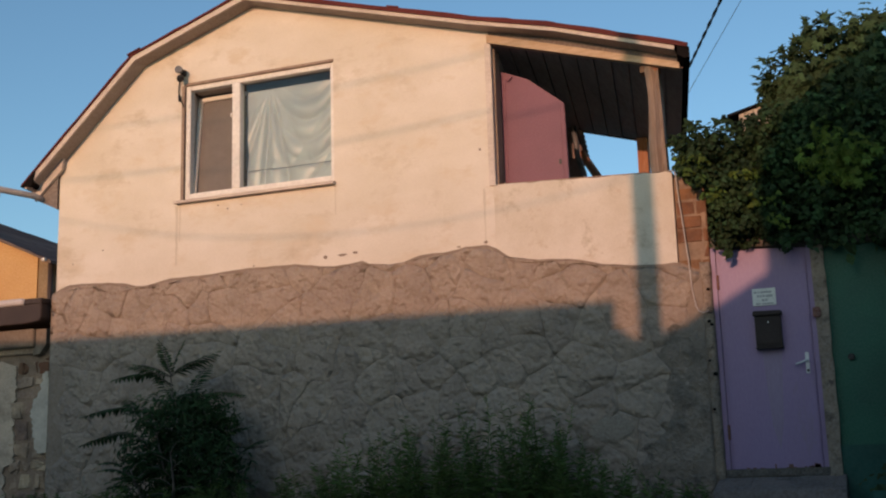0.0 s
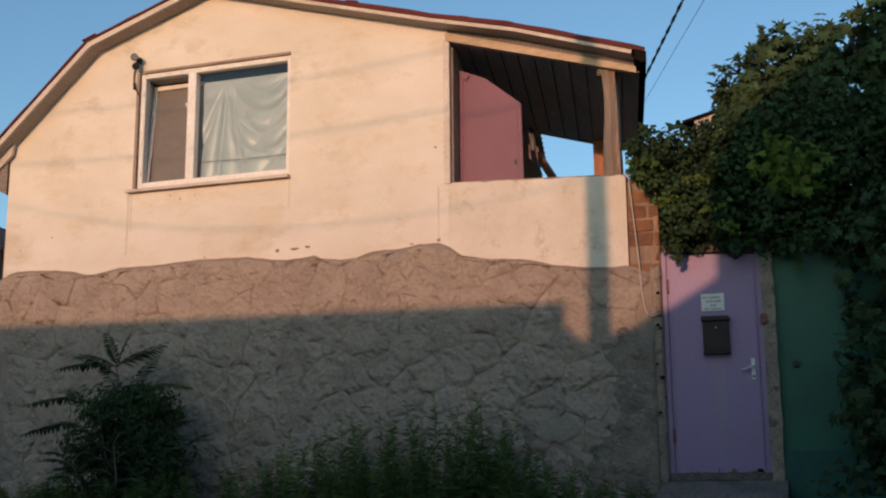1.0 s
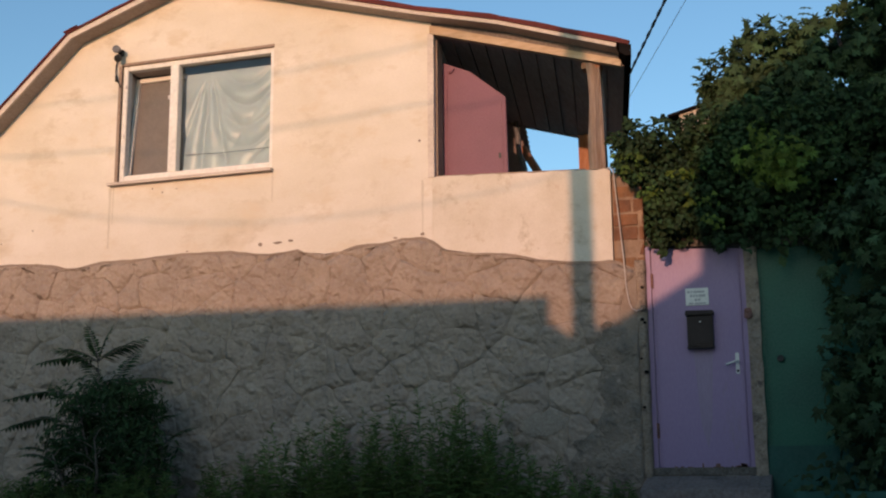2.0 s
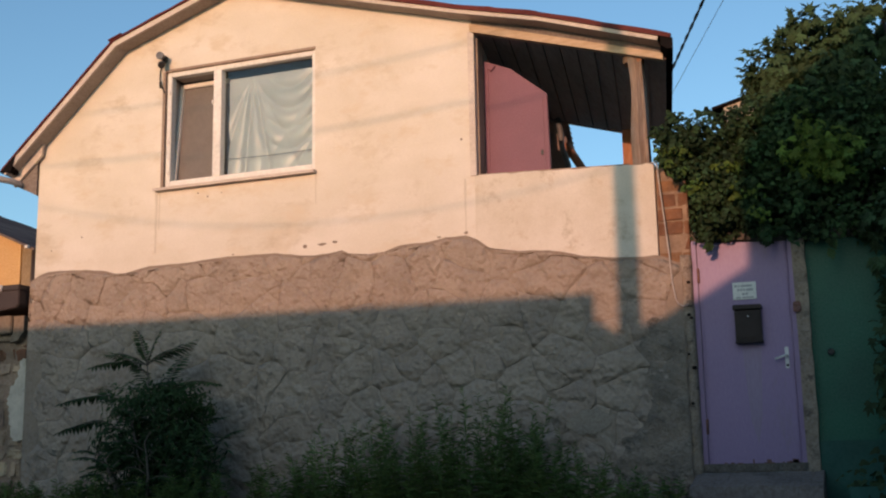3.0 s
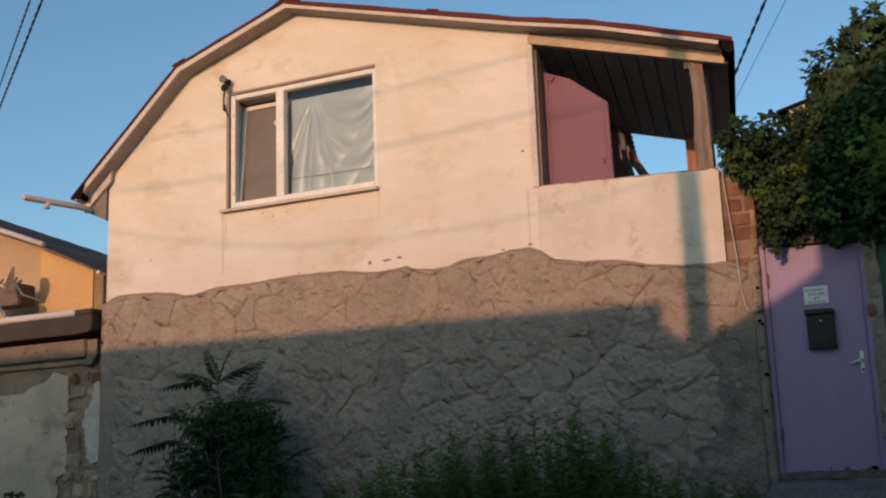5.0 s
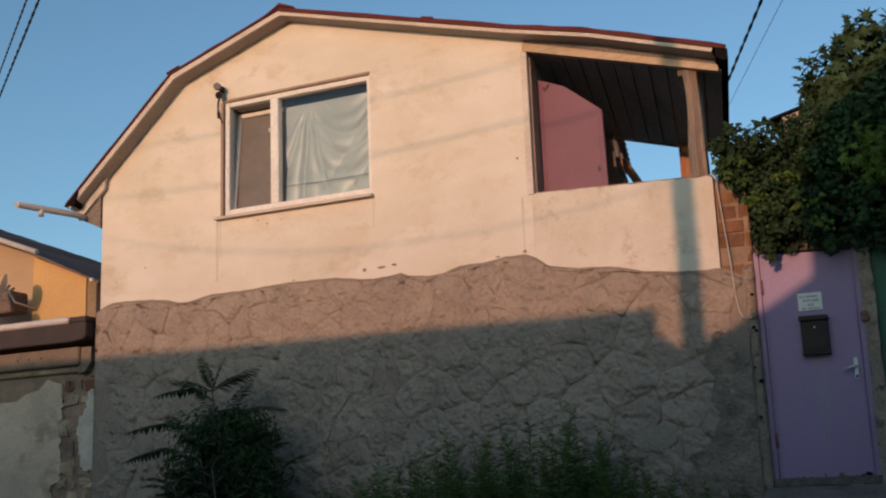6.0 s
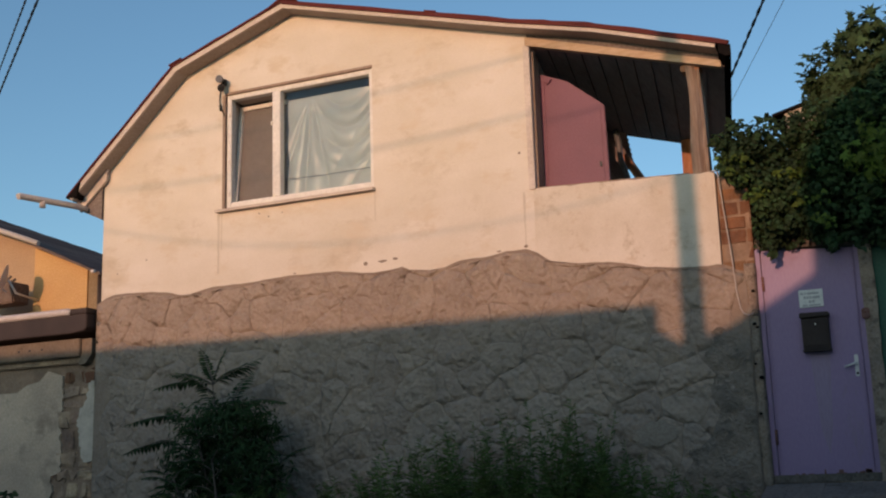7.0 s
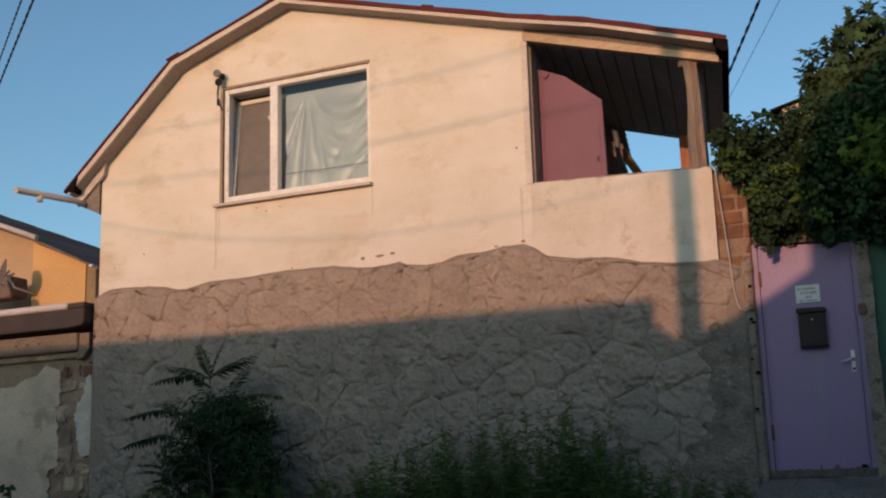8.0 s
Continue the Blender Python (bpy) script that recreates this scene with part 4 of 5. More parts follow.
    under(part("pipe", bm, PALE_METAL), pipe)
    bm = bmesh.new()
    tube(bm, [(-4.86, -0.62, 3.30), (-4.86, -0.62, 3.215)], 0.034, 12)
    under(part("tee", bm, PALE_METAL), pipe)


build_wall_fittings()


# ---- low wall and house next door ----
def build_left():
    lw = empty("wall_left", (-7, 0.1, -0.5), "old plastered wall of rubble stone under a concrete beam", "wall", kind="structure")
    bm = bmesh.new()
    prism(bm, [(-13, -0.6), (-4.585, -0.6), (-4.585, 1.60), (-13, 1.66)], 0.075, 0.45)
    under(part("rubble_core", bm, MORTAR), lw)
    rng = random.Random(14)
    # plaster sheet with a broken right edge
    edge = [(-5.08 + 0.05 * noise.noise(Vector((z * 3.0, 1, 1))) + 0.03 * noise.noise(Vector((z * 11.0, 4, 1))) + rng.uniform(-0.02, 0.02) - (0.10 if z < 0.3 else 0), z) for z in np.linspace(-0.6, 1.40, 60)]
    bm = bmesh.new()
    prism(bm, [(-13, -0.6)] + edge + [(-5.3, 1.47), (-5.42, 1.36), (-5.6, 1.33), (-5.75, 1.25), (-13, 1.25)], 0.045, 0.10)
    under(part("plaster", bm, OLD_PLASTER, None, "stained grey plaster with a cracked edge"), lw)
    strip = [(-4.80, 1.02), (-4.83, 0.86), (-4.80, 0.70), (-4.77, 0.55), (-4.73, 0.42), (-4.60, 0.42), (-4.59, 0.8), (-4.59, 1.2), (-4.61, 1.33), (-4.67, 1.30), (-4.72, 1.08)]
    bm = bmesh.new()
    rag = []
    for (xa, za), (xb, zb) in zip(strip, strip[1:] + strip[:1]):
        for k in range(5):
            t = k / 5
            rag.append((min(xa + (xb - xa) * t + rng.uniform(-0.022, 0.012), -4.587), za + (zb - za) * t + rng.uniform(-0.012, 0.012)))
    prism(bm, rag, 0.03, 0.10)
    under(part("lime_patch", bm, WHITE_PLASTER, None, "white lime plaster patch"), lw)
    z = -0.55
    while z < 1.45:
        h = rng.uniform(0.13, 0.26)
        x = -5.12 + rng.uniform(-0.06, 0.06)
        while x < -4.62:
            w = rng.uniform(0.13, 0.34)
            r = bmesh.new()
            a, b = x, min(x + w, -4.60)
            if b - a > 0.05:
                box(r, a + 0.008, b - 0.008, 0.055 + rng.uniform(-0.01, 0.02), 0.15, z + 0.008, z + h - 0.008, 0.022)
                for v in r.verts:
                    v.co += Vector((rng.uniform(-1, 1), rng.uniform(-1, 1) * 0.6, rng.uniform(-1, 1))) * 0.03
                under(part("stone", r, BRICK if rng.random() < 0.10 else RUBBLE), lw)
            x += w
        z += h
    # beam on consoles, brown box gutter above
    bm = boxed(-13, -4.76, -0.06, 0.5, 1.60, 1.80, 0.012)
    under(part("concrete_beam", bm, BEAM_CONCRETE, None, "grey concrete beam, pitted"), lw)
    bm = bmesh.new()
    prism(bm, [(-4.90, 1.795), (-4.62, 1.795), (-4.62, 1.62), (-4.70, 1.52), (-4.80, 1.50), (-4.78, 1.60)], -0.02, 0.4)
    under(part("console", bm, BEAM_CONCRETE), lw)
    # small black blocks on the beam face stand for the dark of holes
    for x in (-5.32, -5.5, -5.66):
        under(part("pit", boxed(x, x + 0.03, -0.063, -0.055, 1.70, 1.72, 0.002), BLACK), lw)
    under(part("shadow_course", boxed(-13, -4.68, 0.02, 0.4, 1.53, 1.598, 0.01), RUBBLE), lw)
    cap = empty("box_gutter", (-6, -0.1, 1.85), "dark brown sheet-metal box gutter with a pale rolled edge", "gutter")
    bm = bmesh.new()
    prism(bm, [(-13, 1.85), (-4.80, 1.85), (-4.62, 1.87), (-4.585, 1.90), (-4.585, 2.06), (-13, 2.06)], -0.16, 0.5)
    bmesh.ops.bevel(bm, geom=list(bm.edges), offset=0.008, segments=2, affect="EDGES")
    under(part("box", bm, BROWN_METAL), cap)
    bm = bmesh.new()
    tube(bm, [(-13, -0.15, 2.095), (-4.86, -0.15, 2.095), (-4.82, -0.14, 2.085)], 0.042, 10)
    under(part("rolled_edge", bm, PALE_METAL, None, "pale rolled metal edge"), cap)
    bm = boxed(-4.83, -4.58, -0.17, 0.5, 2.062, 2.125, 0.01)
    under(part("end_cap", bm, BROWN_METAL), cap)
    rf = boxed(-13, -4.9, 0.0, 3.6, 2.00, 2.055, 0)
    tagged(part("flat_roof", rf, CONCRETE), "flat concrete roof behind the box gutter", "roof", kind="structure")


build_left()


def build_neighbour():
    h = empty("neighbour_house", (-9, 4.2, -0.5), "ochre rendered neighbour house with a dark tiled roof", "house")
    Y = 4.0
    bm = bmesh.new()
    prism(bm, [(-9.30, -0.6), (-8.20, -0.6), (-8.20, 3.62), (-9.30, 4.09)], Y, Y + 1.4)
    under(part("wall", bm, YELLOW_WALL), h)
    bm = bmesh.new()
    prism(bm, [(-8.20, -0.6), (-7.95, -0.6), (-7.95, 3.53), (-8.20, 3.62)], Y + 0.03, Y + 1.4)
    under(part("corner_strip", bm, STRIP, None, "dull brown corner strip"), h)
    bm = bmesh.new()
    prism(bm, [(-14, -0.6), (-9.31, -0.6), (-9.31, 4.16), (-14, 5.9)], Y + 0.35, Y + 0.8)
    under(part("wall", bm, DULL_OCHRE, None, "dull ochre set-back wall"), h)
    # the slope runs up to a slanting hip: a slab with rows of tiles on it
    plane = lambda x: 3.49 - 0.449 * (x + 7.78)
    hip = lambda x: max(Y - 0.22, Y + 1.2 + 1.28 * (x + 11.04))

    def roof_slab(x0, x1, y0, lift, thick):
        bm = bmesh.new()
        lo = [bm.verts.new((x, y, plane(x) + lift - thick)) for x, y in ((x0, y0), (x1, y0), (x1, hip(x1)), (x0, hip(x0)))]
        hi = [bm.verts.new((v.co.x, v.co.y, v.co.z + thick)) for v in lo]
        bm.faces.new(lo[::-1]), bm.faces.new(hi)
        for i in range(4):
            j = (i + 1) % 4
            bm.faces.new((lo[i], lo[j], hi[j], hi[i]))
        bmesh.ops.recalc_face_normals(bm, faces=bm.faces)
        return bm

    roof = under(part("roof", roof_slab(-12.15, -7.74, Y - 0.25, 0.0, 0.03), TILE, None, "dark tiled roof"), h)
    bm = bmesh.new()
    prism(bm, [(-14, plane(-14) - 0.03), (-12.15, plane(-12.15) - 0.03), (-12.15, plane(-12.15)), (-14, plane(-14) + 0.02)], Y - 0.25, Y + 0.2)
    under(part("roof_edge", bm, TILE), h)
    rows = 26
    for i in range(rows):
        xa = -12.1 + 4.34 * i / rows
        bm = roof_slab(xa, xa + 4.34 / rows + 0.02, Y - 0.255, 0.010 + 0.005 * (i % 2), 0.014)
        t = part("roof_tile", bm, TILE)
        t.parent = roof
        t.matrix_parent_inverse = (Matrix.Translation(h.location) @ roof.matrix_parent_inverse @ roof.matrix_basis).inverted()
    bm = bmesh.new()
    tube(bm, [(-13, Y - 0.3, 5.60), (-8.96, Y - 0.3, 4.075)], 0.045, 8)
    under(part("gutter", bm, PALE_METAL, None, "pale gutter"), h)
    bm = bmesh.new()
    tube(bm, [(-7.86, Y - 0.1, 3.48), (-7.86, Y - 0.1, 2.0)], 0.04, 8)
    under(part("downpipe", bm, BROWN_METAL, None, "dark downpipe"), h)
    bm = bmesh.new()
    tube(bm, [(-7.86, Y - 0.3, 3.50), (-7.80, Y - 0.3, 3.50)], 0.028, 8)
    under(part("eave_lamp", bm, PVC, None, "small white lamp"), h)
    wn_ = under(part("window", boxed(-10.6, -9.52, Y + 0.31, Y + 0.345, 2.2, 3.02, 0.004), BLACK, None, "dark window pane"), h)
    for x0, x1, z0, z1 in ((-9.57, -9.50, 2.15, 3.07), (-10.08, -10.02, 2.2, 3.02), (-10.65, -9.57, 3.01, 3.07)):
        fb = part("window_frame", boxed(x0, x1, Y + 0.27, Y + 0.33, z0, z1, 0.006), PVC, None, "white window frame")
        fb.parent = wn_
        fb.matrix_parent_inverse = (Matrix.Translation(h.location) @ wn_.matrix_parent_inverse @ wn_.matrix_basis).inverted()
    # shelf of boards with a clutter of sticks, and two satellite dishes
    s = empty("wall_shelf", (-9.6, 3.7, 3.0), "brown wooden shelf box fixed to the ochre wall", "shelf")
    for x0, x1, z0, z1 in ((-10.4, -9.36, 3.14, 3.48),):
        under(part("board", boxed(x0, x1, 3.62, 3.98, z0, z1, 0.02), mat("brown_old_board", (0.15, 0.09, 0.06), (0.10, 0.06, 0.04), 0.85, 4, 40, 0.4)), s)
    bm = bmesh.new()
    for i in range(7):
        tube(bm, [(-10.1 + 0.09 * i, 3.7, 3.48), (-10.02 + 0.10 * i, 3.72, 3.54 + 0.03 * (i % 3))], 0.02, 5)
    under(part("stick", bm, BARK), s)
    for (x, y, z, r) in ((-9.24, 3.35, 3.46, 0.25), (-9.26, 3.05, 3.06, 0.22)):
        d = empty("satellite_dish", (x, y, z), "grey satellite dish on a bent pipe arm", "dish", group="dishes")
        bm = bmesh.new()
        rings, sides = 5, 24
        axis = Vector((-0.75, -0.6, 0.28)).normalized()
        u = axis.cross(Vector((0, 0, 1))).normalized()
        v = axis.cross(u)
        grid = [[bm.verts.new(axis * (0.22 * r * (k / rings) ** 2) + r * k / rings * (math.cos(q * math.tau / sides) * u + 0.92 * math.sin(q * math.tau / sides) * v)) for q in range(sides)] for k in range(1, rings + 1)]
        c = bm.verts.new((0, 0, 0))
        for q in range(sides):
            bm.faces.new((c, grid[0][q], grid[0][(q + 1) % sides]))
            for k in range(rings - 1):
                bm.faces.new((grid[k][q], grid[k + 1][q], grid[k + 1][(q + 1) % sides], grid[k][(q + 1) % sides]))
        bmesh.ops.solidify(bm, geom=bm.faces[:], thickness=0.012)
        ob = part("reflector", bm, PALE_METAL, d)
        bm = bmesh.new()
        tube(bm, [-0.02 * axis - 0.1 * v * 0, Vector((0.05, 0.15, -0.2)), Vector((0.05, 3.98 - y, -0.25))], 0.018, 6)
        part("mount", bm, STEEL, d)
        bm = bmesh.new()
        tube(bm, [Vector((0, 0, -r * 0.8)), axis * r * 1.0 + Vector((0, 0, -r * 0.4))], 0.012, 6)
        tube(bm, [axis * r * 1.0 + Vector((0, 0, -r * 0.4)), axis * r * 1.15 + Vector((0, 0, -r * 0.35))], 0.03, 6)
        part("arm", bm, STEEL, d)


build_neighbour()


# ---- the far side of the street, behind the camera ----
def shade_point(x, z, y):
    """The place at depth y whose shadow falls on the house front at x, z."""
    return Vector((x, 0, z)) + TO_SUN * (y / TO_SUN.y)


def build_across():
    RUN = math.tan(SUN_AZ)
    # unseen house added as a sun blocker; its roofline sets the wall's shadow edge
    a = shade_point(1.83, 1.58, -12.4)
    l = shade_point(-9.0, 1.70, -12.4)
    h1 = empty("street_occluder", (l.x, -19, -1.5), "plain unseen house across the street, added to shade the lower wall", "house", group="houses across the street")
    bm = bmesh.new()
    prism(bm, [(-40, -1.6), (a.x, -1.6), (a.x, a.z - 0.25), (-40, a.z - 0.1)], -16, -12.42, RUN, -12.42)
    under(part("wall", bm, FAR_WALL), h1)
    bm = bmesh.new()
    prism(bm, [(-40, a.z - 0.09), (a.x, a.z - 0.24), (a.x, a.z), (l.x, l.z), (-40, l.z + 0.3)], -16.3, -12.4, RUN, -12.4)
    under(part("roof", bm, FAR_ROOF), h1)
    for i in range(6):
        x = a.x - 2.2 - 2.6 * i
        under(part("window", boxed(x, x + 1.1, -12.4, -12.35, 0.0, 1.4, 0.02), PVC), h1)
    # invented unseen blocker, its outline traced back from the shadow by the door
    p = [shade_point(x, z, -12.4) for x, z in ((1.80, 1.36), (1.83, 1.34), (2.05, 1.20), (2.45, 1.32), (2.75, 1.50), (3.20, 1.76), (3.23, 2.55), (3.6, 3.3), (4.6, 4.1), (6.0, 4.3), (9.0, 3.6))]
    h2 = empty("street_occluder", (p[6].x + 3, -19, -1.5), "unseen block across the street, shaped to shade the door and vine", "house", group="houses across the street")
    bm = bmesh.new()
    prism(bm, [(p[0].x, -1.6), (30, -1.6), (30, 3.4)] + [(q.x, q.z) for q in p[::-1]], -16, -12.45, RUN, -12.45)
    under(part("wall", bm, FAR_WALL), h2)
    for i in range(4):
        x = p[6].x + 1.2 + 2.6 * i
        under(part("window", boxed(x, x + 1.1, -12.45, -12.4, 0.2, 1.6, 0.02), PVC), h2)
    q = shade_point(2.155, 2.0, -11.2)
    pole = empty("utility_pole", (q.x, q.y, -1.45), "tall round concrete utility pole carrying cables", "pole")
    bm = bmesh.new()
    tube(bm, [(q.x, q.y, -1.6), (q.x, q.y, 8.4)], [0.125, 0.085], 14)
    under(part("pole_shaft", bm, CONCRETE), pole)
    under(part("cross_arm", boxed(q.x - 0.7, q.x + 0.7, q.y - 0.05, q.y + 0.05, 7.9, 8.0, 0.01), BARK), pole)
    # cables along the street, their soft shadows cross the stucco
    for low, xm, sag, y, r in ((4.035, -3.0, 0.012, -11.0, 0.009), (3.445, -2.6, 0.013, -11.2, 0.010), (2.50, -0.6, 0.035, -11.1, 0.007)):
        bm = bmesh.new()
        tube(bm, [shade_point(x, low + sag * (x - xm) ** 2, y) for x in [-7.0 + 0.6 * k for k in range(19)]], r, 6)
        under(part("street_cable", bm, WIRE), pole)


build_across()


def build_wires():
    """Cables over the house seen against the sky."""
    def strand(name, a, b, r, twist, label, sag=0.1):
        bm = bmesh.new()
        n = 90 if twist else 24
        a, b = Vector(a), Vector(b)
        for s in range(2 if twist else 1):
            pts = []
            for i in range(n + 1):
                p = a.lerp(b, i / n)
                p.z -= sag * 4 * (i / n) * (1 - i / n)
                if twist:
                    ph = i * 1.1 + s * math.pi
                    p += Vector((math.cos(ph), 0, math.sin(ph))) * r * 0.9
                pts.append(p)
            tube(bm, pts, r, 5)
        tagged(part(name, bm, WIRE if twist else THIN_WIRE), label, "cable", group="overhead cables")
    for a, b, e0, e1, r, twist, label in (
            ((1.918, 4.611, 5.157), (2.85, 1.56, 5.0), 0.3, 2.4, 0.011, True, "twisted black service cable above the balcony roof"),
            ((1.916, 5.142, 5.162), (3.06, 1.59, 4.97), 0.2, 2.2, 0.0035, False, "thin grey cable above the balcony roof"),
            ((-10.53, 4.34, 7.23), (-5.917, 0.314, 6.375), 0.8, 0.45, 0.013, True, "twisted black cable passing beside the gable"),
            ((-10.44, 4.225, 7.62), (-6.03, 0.216, 6.35), 0.8, 0.45, 0.010, True, "twisted black cable passing beside the gable")):
        a, b = Vector(a), Vector(b)
        strand("overhead_cable", a - (b - a) * e0, b + (b - a) * e1, r, twist, label, 0.0)


build_wires()


# ---- plants ----
def scatter(name, shape, faces, places, rng, material, parent, label=""):
    """One mesh of many leaves. shape: leaf outline (x across, y along, z bend) for length 1; places: (position, direction, normal, size)."""
    sv = np.array(shape, float)
    allv, allf = [], []
    for p, d, nrm, size in places:
        d = d.normalized()
        side = d.cross(nrm)
        side = side.normalized() if side.length > 1e-4 else Vector((1, 0, 0))
        up = side.cross(d)
        m = np.array([side, d, up])
        v = sv @ m * size + np.array(p)
        k = len(allv) * len(sv)
        allv.append(v)
        allf += [tuple(i + k for i in f) for f in faces]
    return pydata(name, np.concatenate(allv).tolist(), allf, material, parent, label)


OVAL = [(0, 0, 0), (0.22, 0.28, 0.05), (0.24, 0.55, 0.04), (0.0, 1.0, -0.10), (-0.24, 0.55, 0.04), (-0.22, 0.28, 0.05), (0, 0.5, -0.03)]
OVAL_F = [(0, 1, 6), (1, 2, 6), (2, 3, 6), (3, 4, 6), (4, 5, 6), (5, 0, 6)]
LEAFLET = [(0, 0, 0), (0.11, 0.3, 0.03), (0.10, 0.6, 0.02), (0.0, 1.0, -0.10), (-0.10, 0.6, 0.02), (-0.11, 0.3, 0.03), (0, 0.5, -0.02)]
BLADE = [(0, 0, 0), (0.11, 0.40, 0.02), (0.0, 1.0, -0.2), (-0.11, 0.40, 0.02)]
BLADE_F = [(0, 1, 2), (0, 2, 3)]
LOBED = [(0, 0, 0), (0.30, -0.10, 0.02), (0.50, 0.22, -0.04), (0.24, 0.30, 0.05), (0.44, 0.72, -0.06), (0.14, 0.58, 0.05), (0.0, 1.0, -0.12), (-0.14, 0.58, 0.05), (-0.44, 0.72, -0.06), (-0.24, 0.30, 0.05), (-0.50, 0.22, -0.04), (-0.30, -0.10, 0.02), (0, 0.3, 0.0)]
LOBED_F = [(i, i + 1, 12) for i in range(11)] + [(11, 0, 12)]
BROAD = [(0, 0, 0), (0.34, -0.04, 0.03), (0.48, 0.30, -0.02), (0.30, 0.45, 0.03), (0.22, 0.78, -0.02), (0.0, 1.0, -0.10), (-0.22, 0.78, -0.02), (-0.30, 0.45, 0.03), (-0.48, 0.30, -0.02), (-0.34, -0.04, 0.03), (0, 0.35, -0.02)]
BROAD_F = [(i, i + 1, 10) for i in range(9)] + [(9, 0, 10)]


def rand_dir(rng):
    while True:
        v = Vector((rng.uniform(-1, 1), rng.uniform(-1, 1), rng.uniform(-1, 1)))
        if 0.05 < v.length < 1:
            return v.normalized()


def clumps(rng, centres, leaves, size, droop=0.5, face=0.6):
    """Leaves on the shells of many small clumps; they look outwards and hang a little."""
    out = []
    for c, r in centres:
        for _ in range(int(leaves * r * r / 0.04)):
            o = rand_dir(rng)
            p = Vector(c) + Vector((o.x, o.y * 0.8, o.z)) * r * rng.uniform(0.55, 1.08)
            nrm = (o + Vector((-0.1, -face, 0.35)) + rand_dir(rng) * 0.6).normalized()
            d = Vector((rng.uniform(-1, 1), rng.uniform(-0.6, 0.2), -droop + rng.uniform(-0.5, 0.5)))
            d = (d - nrm * d.dot(nrm)).normalized()
            out.append((p, d, nrm, size * rng.uniform(0.55, 1.25)))
    return out


def inside(poly, x, z):
    hit = False
    for (x0, z0), (x1, z1) in zip(poly, poly[1:] + poly[:1]):
        if (z0 > z) != (z1 > z) and x < (x1 - x0) * (z - z0) / (z1 - z0) + x0:
            hit = not hit
    return hit


def fill(rng, poly, n, y0, y1, r0, r1):
    xs, zs = [p[0] for p in poly], [p[1] for p in poly]
    out = []
    while len(out) < n:
        x, z = rng.uniform(min(xs), max(xs)), rng.uniform(min(zs), max(zs))
        if inside(poly, x, z):
            out.append(((x, rng.uniform(y0, y1), z), rng.uniform(r0, r1)))
    return out


def build_vine():
    rng = random.Random(31)
    vine = empty("climbing_vine", (3.4, 0.3, 0.0), "dense green climbing vine hanging over the door lintel", "vine")
    bm = bmesh.new()
    for i in range(7):
        x = 2.9 + 0.35 * i
        pts = [(5.0 - 0.1 * i, 0.5, -0.35), (4.9, 0.5, 1.2), (4.4, 0.45, 2.2)] if i == 0 else [(4.4, 0.45, 2.2), (x, 0.3 + 0.05 * (i % 3), 2.5 + 0.08 * (i % 4)), (x - 0.4, 0.15, 2.35 + 0.1 * (i % 3))]
        tube(bm, pts, [0.03, 0.02, 0.008] if i else [0.05, 0.04, 0.03], 6)
    under(part("stem", bm, BARK), vine)
    mass = [(2.60, 3.02), (2.60, 2.76), (2.72, 2.50), (2.86, 2.36), (2.90, 2.10), (3.3, 2.06), (3.7, 2.06), (4.0, 2.0), (4.6, 1.9), (5.3, 1.9), (5.3, 3.3), (4.4, 3.3), (3.6, 3.22), (3.2, 3.10), (2.9, 3.04)]
    back = [(2.64, 2.0), (5.3, 1.9), (5.3, 2.8), (2.64, 3.0)]
    c = fill(rng, [(2.74, 1.98), (3.0, 1.98), (3.0, 2.7), (2.74, 2.6)], 30, 0.2, 0.5, 0.07, 0.11)
    c += fill(rng, back, 260, 0.45, 0.8, 0.14, 0.2)
    under(scatter("inner_foliage", BROAD, BROAD_F, clumps(rng, c, 26, 0.09), rng, LEAF_VINE, None), vine)
    # small clumps in the brighter leaf colour paint the sunlit spots of the vine
    c = []
    for x0, z0, x1, z1, n in ((2.58, 2.75, 2.80, 2.69, 9), (3.05, 2.56, 3.26, 2.57, 8), (3.15, 2.32, 3.36, 2.30, 6), (3.30, 2.15, 3.42, 2.05, 6), (2.76, 2.42, 2.92, 2.38, 5), (2.62, 2.62, 2.70, 2.52, 4)):
        for i in range(n):
            t = i / (n - 1)
            c.append(((x0 + (x1 - x0) * t + rng.uniform(-0.03, 0.03), rng.uniform(-0.42, -0.30), z0 + (z1 - z0) * t + rng.uniform(-0.03, 0.03)), rng.uniform(0.04, 0.07)))
    under(scatter("young_foliage", BROAD, BROAD_F, clumps(rng, c, 60, 0.05), rng, LEAF_LIGHT, None, "leaves coloured yellow-green as if in sun"), vine)
    # sprays that hang over the lintel and stand out of the outline
    sprays = []
    for x, z, dx, dz, n in ((2.86, 2.10, 0.05, -0.14, 10), (2.95, 2.04, -0.04, -0.12, 9), (3.4, 2.05, 0.0, -0.12, 8), (3.55, 2.02, 0.05, -0.1, 8), (2.62, 2.80, -0.08, -0.05, 10), (2.58, 2.92, -0.05, 0.05, 8), (2.9, 3.08, 0.05, 0.04, 8), (2.68, 3.06, -0.02, 0.05, 8), (3.9, 1.98, 0.02, -0.15, 10)):
        for i in range(n):
            t = i / n
            p = Vector((x + dx * t * 1.6, -0.2 + 0.1 * rng.random(), z + dz * t * 1.6)) + rand_dir(rng) * 0.02
            sprays.append((p, Vector((dx, -0.05, dz)) + rand_dir(rng) * 0.1, Vector((0, -1, 0.4)) + rand_dir(rng) * 0.5, rng.uniform(0.05, 0.09)))
